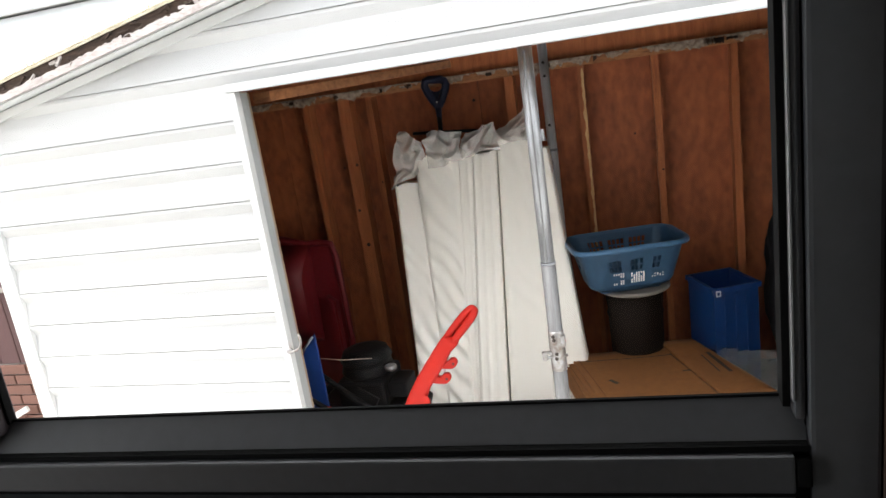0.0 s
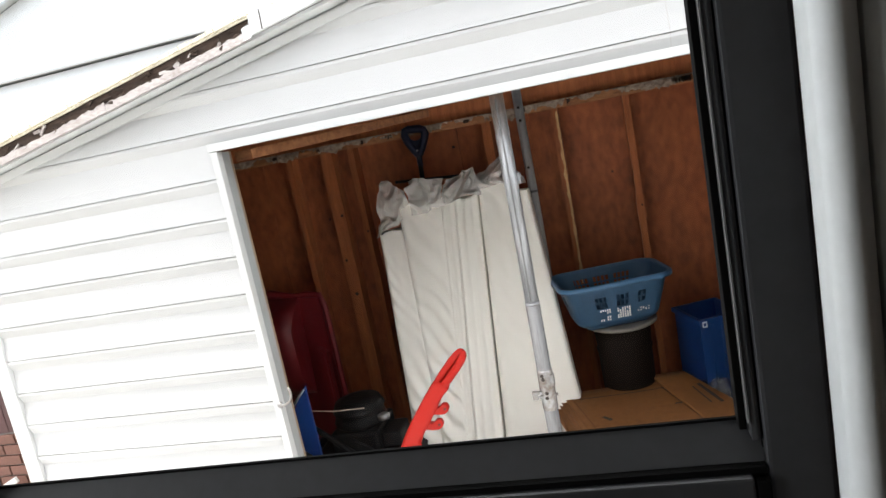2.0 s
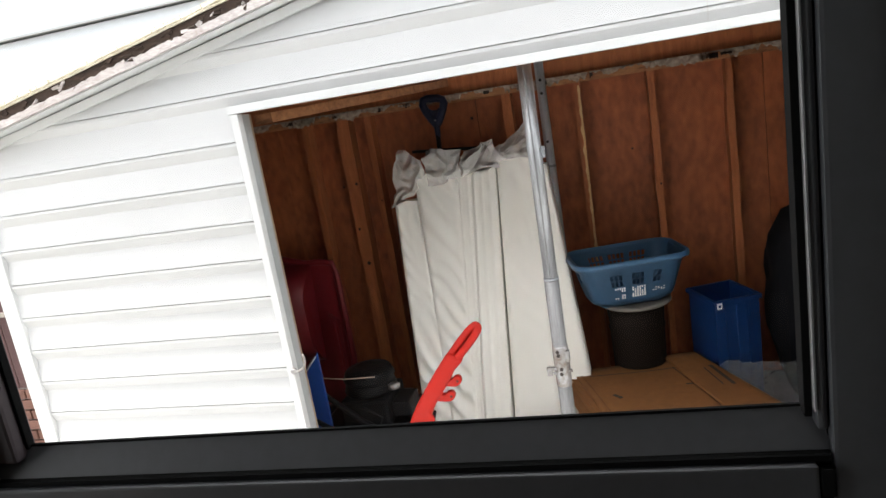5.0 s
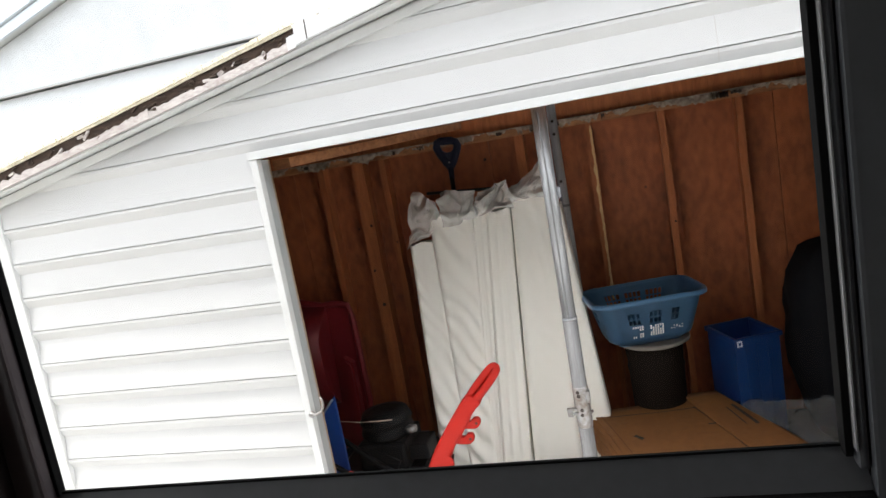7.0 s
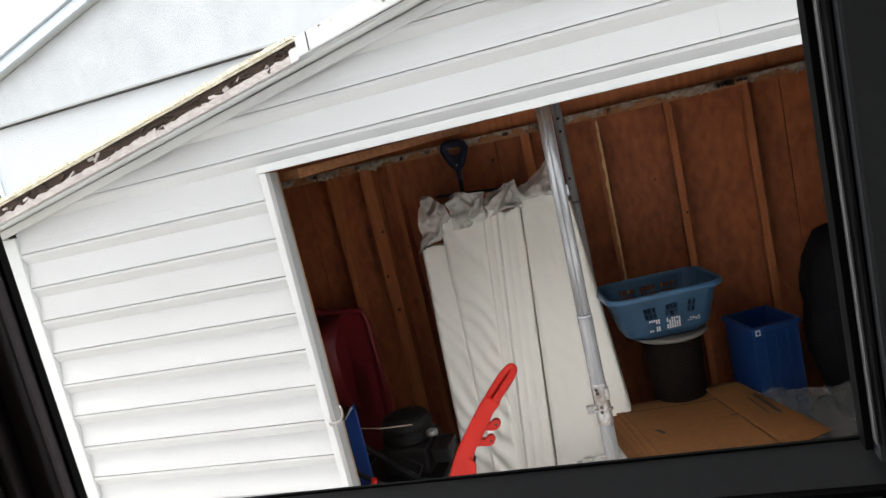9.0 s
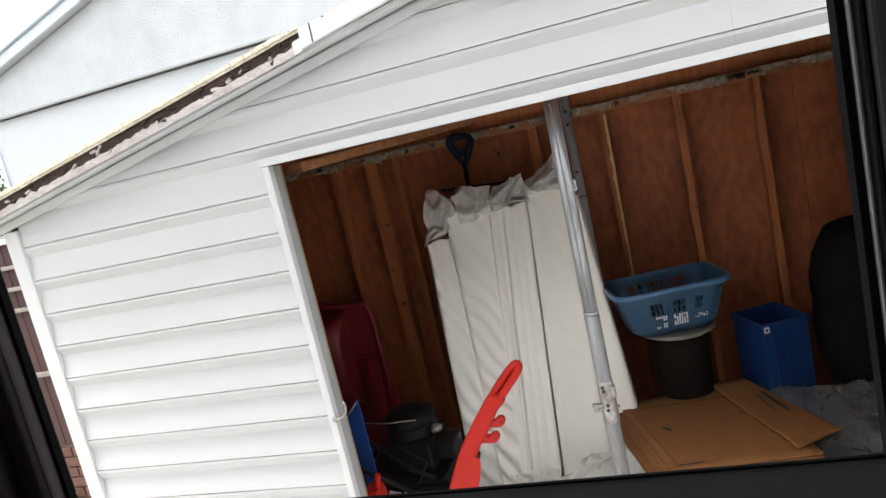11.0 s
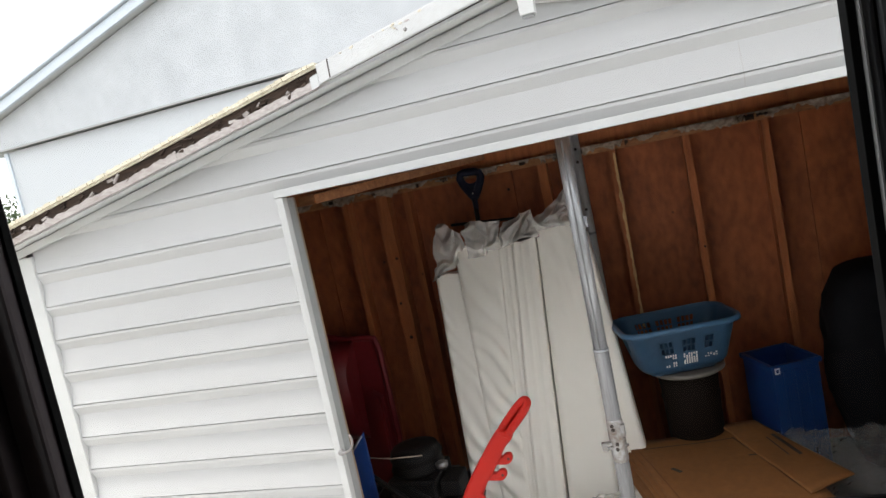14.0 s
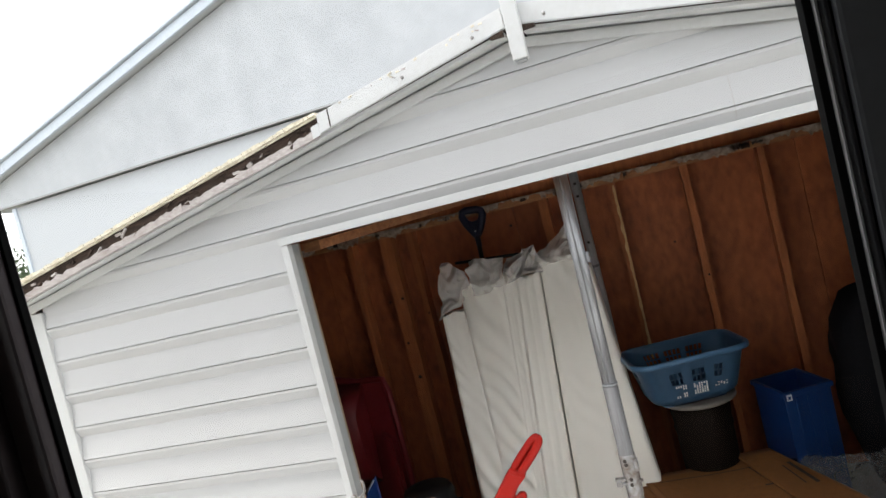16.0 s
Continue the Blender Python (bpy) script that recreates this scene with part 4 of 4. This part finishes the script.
stack = [tagged(part("cardboard_sheet", cardboard([(x - 0.017 * k + 0.03 * (x - 1.3) * (k % 2), y - 0.006 * k) for x, y in C4], CZ - 0.014 * k, k), M_CARD), "flattened brown cardboard box in a stack", "cardboard", "flattened cardboard boxes") for k in range(1, 5)]
card = tagged(part("cardboard_sheet", cardboard(C4, CZ, 0), M_CARD), "flattened brown cardboard box with dark creases on top of the stack", "cardboard", "flattened cardboard boxes")
flap = part("flap", cardboard([(1.795, 0.45), (1.985, 0.585), (1.7, 1.172), (1.535, 1.145)], CZ + 0.014, 7), M_CARD, card, "raised flap of lighter cardboard")


def mark(x0, y0, x1, y1, w, name, m, dz=0.0085, parent=card):
    a, c = Vector((x0, y0, 0)), Vector((x1, y1, 0))
    d = (c - a).normalized()
    s = Vector((-d.y, d.x, 0)) * w / 2
    n = 8
    b = bmesh.new()

    def z(q, base):
        return base + 0.012 * noise.noise(Vector((q.x, q.y, base - dz)) * 2.2 + Vector((0, 0, 0))) + 0.001
    rows = []
    for k in range(n + 1):
        q = a.lerp(c, k / n)
        rows.append([b.verts.new((q.x + e * s.x, q.y + e * s.y, z(q, CZ + dz))) for e in (-1, 1)])
    for u, v_ in zip(rows, rows[1:]):
        b.faces.new((u[0], v_[0], v_[1], u[1]))
    return part(name, b, m, parent)


mark(1.16, 0.965, 1.59, 1.02, 0.007, "crease", M_INK)
mark(1.575, 1.03, 1.775, 0.52, 0.006, "crease", M_INK)
mark(1.12, 0.985, 1.33, 0.39, 0.004, "crease", M_CARDDARK)

mark(1.33, 0.40, 1.43, 0.41, 0.012, "print_bar", M_INK)
mark(1.28, 0.74, 1.32, 0.70, 0.02, "smudge", M_INK)
mark(1.62, 0.82, 1.66, 0.825, 0.012, "smudge", M_INK)
mark(1.75, 0.99, 1.83, 0.77, 0.018, "print_bar", M_INK, 0.026)
mark(1.72, 0.96, 1.78, 0.77, 0.007, "print_bar", M_INK, 0.026)
block = thing("flat_carton", "closed flat brown carton under the cardboard sheets", "carton", (1.5, 0.75, FZ))
part("carton_body", slab(bmesh.new(), [(1.3, FZ), (1.74, FZ), (1.74, CZ - 0.078), (1.3, CZ - 0.078)], 0.46, 1.04, 0.004), M_CARD, block)
crumple("plastic_sheet", "crumpled clear plastic sheet heaped on the floor", [(0.74, 0.3, FZ + 0.04), (1.3, 0.25, FZ + 0.1), (1.2, 1.0, FZ + 0.24), (0.78, 0.82, FZ + 0.1)], 6, 11, M_FILM, 0.06, 44)
crumple("plastic_sheet", "crumpled clear plastic sheet beside the cardboard", [(1.8, 0.25, FZ + 0.05), (2.5, 0.25, FZ + 0.1), (2.4, 1.1, 0.42), (1.78, 1.12, 0.40)], 10, 13, M_SHEET, 0.045, 90)
crumple("plastic_sheet", "grey crumpled plastic sheet on the shed floor", [(1.2, 0.2, FZ + 0.02), (1.95, 0.2, FZ + 0.02), (1.95, 0.72, FZ + 0.04), (1.2, 0.72, FZ + 0.04)], 5, 15, M_SHEET, 0.03, 30)

# ---- dark bags in the back corner ----


def bag(cx, cy, rx, ry, h, seed, label):
    b = bmesh.new()
    bmesh.ops.create_uvsphere(b, u_segments=36, v_segments=22, radius=1)
    for v in b.verts:
        p = v.co.copy()
        f = 1 + 0.16 * noise.noise(p * 2.1 + Vector((seed, 0, 0))) + 0.07 * noise.noise(p * 5.5 + Vector((0, seed, 0)))
        t = (p.z + 1) / 2
        p = Vector([math.copysign(abs(c) ** 0.55, c) for c in p])
        v.co = Vector((cx + p.x * rx * f, cy + p.y * ry * f, FZ + max(0.0, h * t ** 0.9 * (0.94 + 0.1 * f))))
    for f in b.faces:
        f.smooth = True
    return tagged(part("garbage_bag", b, M_BAG), label, "bag", "dark bags in the shed corner")


bag(2.34, 1.27, 0.26, 0.18, 1.0, 3, "tall black plastic bag stuffed full, in the dark corner")
# added black shape that stands for the corner's darkness
bag(2.8, 1.25, 0.24, 0.2, 0.85, 6, "black bag shape added to darken the corner")

# ---- red sled, mower and tools at the other side ----
sled = thing("plastic_sled", "faded red plastic sled standing against the back wall", "sled", (-0.5, 1.35, FZ))
out = [(-0.72, FZ), (-0.34, FZ), (-0.31, 0.45), (-0.315, 1.0), (-0.335, 1.075), (-0.42, 1.09), (-0.5, 1.085), (-0.6, 1.11), (-0.66, 1.13), (-0.71, 1.1), (-0.73, 0.95), (-0.73, 0.4)]
part("shell", slab(bmesh.new(), out, 1.38, 1.42, 0.01), M_REDDULL, sled)
part("rim", tube(bmesh.new(), [(x, 1.375, z) for x, z in out] + [(out[0][0], 1.375, out[0][1])], 0.02, 10), M_REDDULL, sled)
b = bmesh.new()
prof = [(1.36, 1.09), (1.25, 1.0), (1.2, 0.94), (1.19, 0.9), (1.2, 0.62), (1.3, 0.5), (1.36, 0.45)]
sides = [[b.verts.new((x + w * (k / 6), y, z)) for k, (y, z) in enumerate(prof)] for x, w in ((-0.7, 0.02), (-0.47, -0.02))]
for k in range(6):
    b.faces.new((sides[0][k], sides[1][k], sides[1][k + 1], sides[0][k + 1])).smooth = True
b.faces.new(sides[0][::-1]), b.faces.new(sides[1]), b.faces.new((sides[0][0], sides[0][6], sides[1][6], sides[1][0]))
bmesh.ops.recalc_face_normals(b, faces=b.faces[:])
part("seat_block", b, M_REDDULL, sled)
part("runner", slab(bmesh.new(), [(-0.43, 0.2), (-0.35, 0.2), (-0.345, 0.72), (-0.4, 0.76)], 1.3, 1.37, 0.012), M_REDDULL, sled)

mower = thing("lawn_mower", "black push lawn mower with a blue side panel", "mower", (0.02, 0.75, FZ))
part("deck", slab(bmesh.new(), [(-0.28, 0.2), (0.3, 0.2), (0.33, 0.3), (0.24, 0.37), (-0.22, 0.37), (-0.3, 0.3)], 0.5, 1.0, 0.02), M_BLACK, mower)
part("engine_block", B(-0.08, 0.18, 0.6, 0.88, 0.372, 0.52, bevel=0.02), M_BLACK, mower)
part("recoil_cover", lathe(bmesh.new(), [(0.13, 0.522), (0.14, 0.54), (0.13, 0.57), (0.128, 0.59), (0.138, 0.6), (0.12, 0.64), (0.06, 0.655)], (0.05, 0.74), 28), M_BLACK, mower)
part("muffler", B(0.19, 0.29, 0.62, 0.78, 0.42, 0.5, bevel=0.012), M_BLACK, mower)
part("fuel_cap", lathe(bmesh.new(), [(0.03, 0.0), (0.032, 0.02), (0.02, 0.028)], (0.2, 0.68), 16), M_DULL, mower).location.z = 0.55
for x, y in ((-0.24, 0.52), (0.26, 0.52), (-0.24, 0.98), (0.26, 0.98)):
    w = part("wheel", lathe(bmesh.new(), [(0.09, -0.025), (0.1, -0.02), (0.1, 0.02), (0.09, 0.025)], (0, 0), 24), M_BLACK, mower)
    w.matrix_world = pose(x + (0.02 if x > 0 else -0.08), y, FZ + 0.1, 0, 90, 0)
part("handle_bar", TB([(-0.2, 0.5, 0.36), (-0.16, 0.35, 0.6), (-0.02, 0.3, 0.55), (0.18, 0.34, 0.4)], 0.012, 10), M_BLACK, mower)
part("handle_bar", TB([(-0.24, 0.62, 0.62), (-0.08, 0.55, 0.55), (0.08, 0.5, 0.46), (0.22, 0.47, 0.40)], 0.014, 10), M_BLACK, mower)
part("pull_cord", TB([(-0.15, 0.6, 0.66), (-0.02, 0.58, 0.655), (0.14, 0.6, 0.65)], 0.003, 6), M_PEEL, mower)
part("label_plate", B(0.0, 0.11, 0.494, 0.497, 0.3, 0.33), M_LABELW, mower, "pale maker's plate without text").rotation_euler = (0, 0, 0)
part("cable", TB([(-0.1, 0.46, 0.42), (0.02, 0.4, 0.36), (0.16, 0.42, 0.42), (0.2, 0.46, 0.5), (0.1, 0.46, 0.56)], 0.006, 8), M_BLACK, mower)
panel = thing("blue_panel", "bright blue plastic panel leaning inside the doorway", "panel", (-0.12, 0.5, FZ))
b = bmesh.new()
slab(b, [(-0.16, FZ), (-0.05, FZ), (-0.05, 0.6), (-0.052, 0.865), (-0.1, 0.81), (-0.16, 0.7)], 0.42, 0.436, 0.003)
part("board", b, M_BLUEPANEL, panel)
part("edge_clip", TB([(-0.13, 0.415, 0.775), (-0.06, 0.415, 0.85)], 0.006, 8), M_STEEL, panel)
can = thing("red_can", "small red plastic can standing inside the doorway", "can", (-0.02, 0.25, FZ))
part("can_body", slab(bmesh.new(), [(-0.05, FZ), (0.05, FZ), (0.05, 0.42), (0.03, 0.5), (-0.03, 0.5), (-0.05, 0.42)], 0.2, 0.32, 0.012), M_RED, can)
part("can_spout", TB([(0.02, 0.26, 0.49), (0.04, 0.26, 0.56)], 0.014, 10), M_RED, can)
strip = thing("purple_strip", "pale lilac plastic strip lying on the floor clutter", "strip", (0.06, 0.3, 0.4))
part("strip", box(bmesh.new(), -0.08, 0.08, -0.012, 0.012, -0.004, 0.004, bevel=0.002, m=pose(0.1, 0.36, 0.385, 12, 24, 10)), mat("lilac_plastic", (0.5, 0.4, 0.55), None, 0.5, bump=0), strip)

# ---- red tool handle in the doorway ----
tool = thing("garden_tool", "bright red plastic tool with a looped handle and two lugs", "tool", (0.45, 0.2, FZ))


def smooth_line(pts, n=5):
    """A closed outline rounded through its points."""
    out, m = [], len(pts)
    for i in range(m):
        p0, p1, p2, p3 = (Vector(pts[(i + k - 1) % m]) for k in range(4))
        for k in range(n):
            t = k / n
            out.append(tuple(0.5 * (2 * p1 + (p2 - p0) * t + (2 * p0 - 5 * p1 + 4 * p2 - p3) * t * t + (3 * p1 - p0 - 3 * p2 + p3) * t ** 3)))
    return out


def soft(bm, offset):
    bmesh.ops.bevel(bm, geom=[e for e in bm.edges if abs(e.verts[0].co.y - e.verts[1].co.y) < 1e-5], offset=offset, segments=4, profile=0.5, affect="EDGES")
    for f in bm.faces:
        f.smooth = True
    return bm


body = [(0.712, 0.885), (0.676, 0.845), (0.64, 0.79), (0.6, 0.735), (0.565, 0.688), (0.535, 0.63), (0.51, 0.56), (0.455, 0.42), (0.41, 0.3), (0.45, FZ), (0.27, FZ), (0.31, 0.3), (0.385, 0.5), (0.432, 0.6), (0.482, 0.69), (0.53, 0.76), (0.588, 0.838), (0.645, 0.908), (0.668, 0.915)]
part("tool_body", soft(slab(bmesh.new(), smooth_line(body, 4), 0.172, 0.228), 0.014), M_RED, tool)
mid, d = Vector((0.728, 0.953)), Vector((0.683, 0.73)).normalized()
nrm = Vector((-d.y, d.x))


def loop_line(l, w, n=48):
    return [mid + d * (l * math.copysign(abs(math.cos(2 * math.pi * k / n)) ** 0.7, math.cos(2 * math.pi * k / n))) + nrm * (w * math.copysign(abs(math.sin(2 * math.pi * k / n)) ** 0.7, math.sin(2 * math.pi * k / n))) for k in range(n)]


b = bmesh.new()
ring = loop_line(0.098, 0.0165)
pts3 = [(c.x, 0.2 + 0.5 * (c - mid).dot(nrm), c.y) for c in ring]
tube(b, pts3 + pts3[:1], 0.0158, 14, caps=False)
part("loop_handle", b, M_RED, tool)
part("loop_web", slab(bmesh.new(), [tuple(c) for c in loop_line(0.094, 0.015)], 0.206, 0.212), M_RED, tool)
for cx, cz in ((0.676, 0.795), (0.639, 0.728)):
    b = bmesh.new()
    slab(b, smooth_line([(cx - 0.085, cz - 0.012), (cx - 0.02, cz - 0.026), (cx + 0.006, cz - 0.02), (cx + 0.019, cz - 0.002), (cx + 0.012, cz + 0.017), (cx - 0.008, cz + 0.018), (cx - 0.024, cz + 0.006), (cx - 0.045, cz + 0.014), (cx - 0.07, cz + 0.045)], 4), 0.186, 0.214)
    bmesh.ops.bevel(b, geom=[e for e in b.edges if abs(e.verts[0].co.y - e.verts[1].co.y) < 1e-5], offset=0.005, segments=3, profile=0.5, affect="EDGES")
    lug = part("lug", b, M_RED, tool)
    part("lug_hole", TB([(cx + 0.003, 0.1855, cz - 0.001), (cx + 0.003, 0.1835, cz - 0.001)], 0.0055, 12), M_INK, lug)
part("side_shell", slab(bmesh.new(), smooth_line([(0.56, 0.628), (0.546, 0.66), (0.52, 0.645), (0.44, 0.46), (0.475, 0.42), (0.53, 0.53)], 4), 0.164, 0.1715, 0.004), M_RED, tool)
part("yellow_foot", B(0.36, 0.43, 0.16, 0.171, 0.44, 0.49, bevel=0.004), M_YELLOW, tool)

# ---- debris on the roof ----
b = bmesh.new()
rnd = random.Random(4)
for k in range(36):
    x, y = -0.2 + rnd.gauss(0, 0.05), 0.09 + rnd.gauss(0, 0.03)
    s = 0.007 + 0.011 * rnd.random()
    box(b, -s, s, -s, s, -0.004, 0.008, m=pose(x, y, roof_z(x) + 0.022 + 0.014 * rnd.random(), rnd.uniform(-50, 50), rnd.uniform(-50, 50), rnd.uniform(0, 180)))
tagged(part("leaf_debris", b, M_LITTER), "dark clump of leaf debris on the shed roof", "debris", kind="stuff")

# ---- the house behind ----
house = thing("neighbour_house", "pale grey boarded gable house behind the shed", "house", (0, 4.5, 0))
HY = 3.5
part("lower_wall", B(-5.1, 6.0, HY, 9.0, 0, 3.165), M_HOUSELOW, house)
RX, RZ, RM = 0.5, 5.2, 0.292
hz = lambda x: RZ - RM * abs(x - RX)
part("gable_wall", slab(bmesh.new(), [(-5.55, 3.195), (6.55, 3.195), (6.55, hz(6.55) - 0.1), (RX, RZ - 0.1), (-5.55, hz(-5.55) - 0.1)], HY - 0.07, 9.1), M_HOUSE, house)
part("seam_trim", B(-5.55, 6.55, HY - 0.078, HY - 0.02, 3.175, 3.194, bevel=0.003), M_JAMB, house)
part("corner_trim", B(-5.135, -5.085, HY - 0.02, HY + 0.04, 0, 3.164), M_RAKE, house)
for s in (-1, 1):
    xe = RX + s * 6.3
    part("rake_board", slab(bmesh.new(), [(RX, RZ - 0.0), (xe, hz(xe) - 0.0), (xe, hz(xe) - 0.1), (RX, RZ - 0.1)], HY - 0.2, HY - 0.16, 0.004), M_RAKE, house)
    part("rake_moulding", slab(bmesh.new(), [(RX, RZ + 0.05), (xe, hz(xe) + 0.05), (xe, hz(xe) + 0.004), (RX, RZ + 0.004)], HY - 0.24, HY - 0.16, 0.006), M_RAKE, house)
    part("soffit", slab(bmesh.new(), [(RX, RZ - 0.072), (xe, hz(xe) - 0.072), (xe, hz(xe) - 0.09), (RX, RZ - 0.09)], HY - 0.16, HY), M_HOUSELOW, house)
    part("roof", slab(bmesh.new(), [(RX, RZ + 0.045), (xe, hz(xe) + 0.045), (xe, hz(xe) + 0.008), (RX, RZ + 0.008)], HY - 0.155, 9.4), M_TAR, house)

# ---- fence, brick base and trees beyond the corner ----
fence = thing("garden_fence", "dark maroon board fence with pale ledges", "fence", (-3.2, 1.1, 0))
for k in range(14):
    x = -4.3 + 0.16 * k
    part("fence_board", B(x, x + 0.154, 1.0, 1.025, 0.53, 1.92, bevel=0.003), M_FENCE, fence)
part("fence_rail", B(-4.3, -2.06, 0.975, 0.999, 1.03, 1.06, bevel=0.003), M_LID, fence)
part("fence_cap", B(-4.32, -2.04, 0.96, 1.05, 1.921, 1.955, bevel=0.005), M_TRIM, fence)
for z in (1.48, 1.62, 1.76):
    part("fence_ledge", B(-4.3, -2.06, 0.955, 0.999, z, z + 0.024, bevel=0.004), M_LID, fence, "pale weathered ledge board")
part("cap_moulding", B(-4.3, -2.06, 0.98, 1.03, 1.956, 1.975, bevel=0.004), M_LID, fence)
basew = part("brick_base", B(-4.3, -2.06, 1.012, 1.1, 0, 0.528), M_CONC, fence)
mesh = None
for r in range(7):
    for k in range(10):
        x = -4.3 + 0.225 * k + (0.11 if r % 2 else 0)
        if x + 0.215 > -2.05:
            continue
        if mesh is None:
            o = part("brick", B(0, 0.213, 0, 0.02, 0, 0.063, bevel=0.003), M_BRICKRED, basew)
            mesh = o.data
        else:
            o = new("brick", mesh)
            o.parent = basew
            o.matrix_parent_inverse = basew.matrix_world.inverted()
        o.location = (x, 0.99, 0.01 + 0.074 * r)
plank = thing("white_plank", "narrow white painted plank leaning low on the fence", "plank", (-2.6, 0.85, 0))
part("plank", box(bmesh.new(), -0.25, 0.25, -0.01, 0.01, -0.02, 0.02, bevel=0.003, m=pose(-2.75, 0.93, 0.13, 0, -24, 0)), M_TRIM, plank)


def tree(x, y, h, r, seed):
    t = thing("tree", "leafy green garden tree with a rounded uneven crown", "tree", (x, y, 0), "trees beyond the fence")
    rnd = random.Random(seed)
    b = bmesh.new()
    tube(b, [(x, y, 0), (x + 0.1, y, h * 0.3), (x - 0.05, y + 0.1, h * 0.55), (x, y, h * 0.8)], 0.16, 10, r1=0.05)
    ends = []
    for k in range(9):
        a = 2 * math.pi * k / 9 + rnd.random()
        z = h * rnd.uniform(0.3, 0.6)
        e = Vector((x + r * 0.7 * math.cos(a), y + r * 0.7 * math.sin(a), z + h * rnd.uniform(0.12, 0.32)))
        tube(b, [(x, y, z), Vector((x, y, z)).lerp(e, 0.5) + Vector((0, 0, 0.1)), e], 0.05, 6, r1=0.015)
        ends.append(e)
    part("trunk", b, M_BARK, t)
    b = bmesh.new()
    for k in range(5200):
        c = rnd.choice(ends) if rnd.random() < 0.75 else Vector((x, y, h * 0.78))
        p = c + Vector((rnd.gauss(0, r * 0.27), rnd.gauss(0, r * 0.27), rnd.gauss(0, h * 0.1)))
        s = rnd.uniform(0.035, 0.075)
        m = Matrix.Translation(p) @ Euler((rnd.uniform(0, 6), rnd.uniform(0, 6), rnd.uniform(0, 6))).to_matrix().to_4x4()
        b.faces.new([b.verts.new(m @ Vector(q)) for q in ((-s, 0, 0), (0, -s * 0.5, 0.01), (s, 0, 0), (0, s * 0.5, 0.01))])
    part("crown", b, M_LEAF, t)


tree(-9.5, 6.5, 2.9, 1.4, 1)
tree(-12.5, 8.5, 3.4, 1.8, 2)
tree(-7.6, 5.2, 2.3, 1.0, 3)
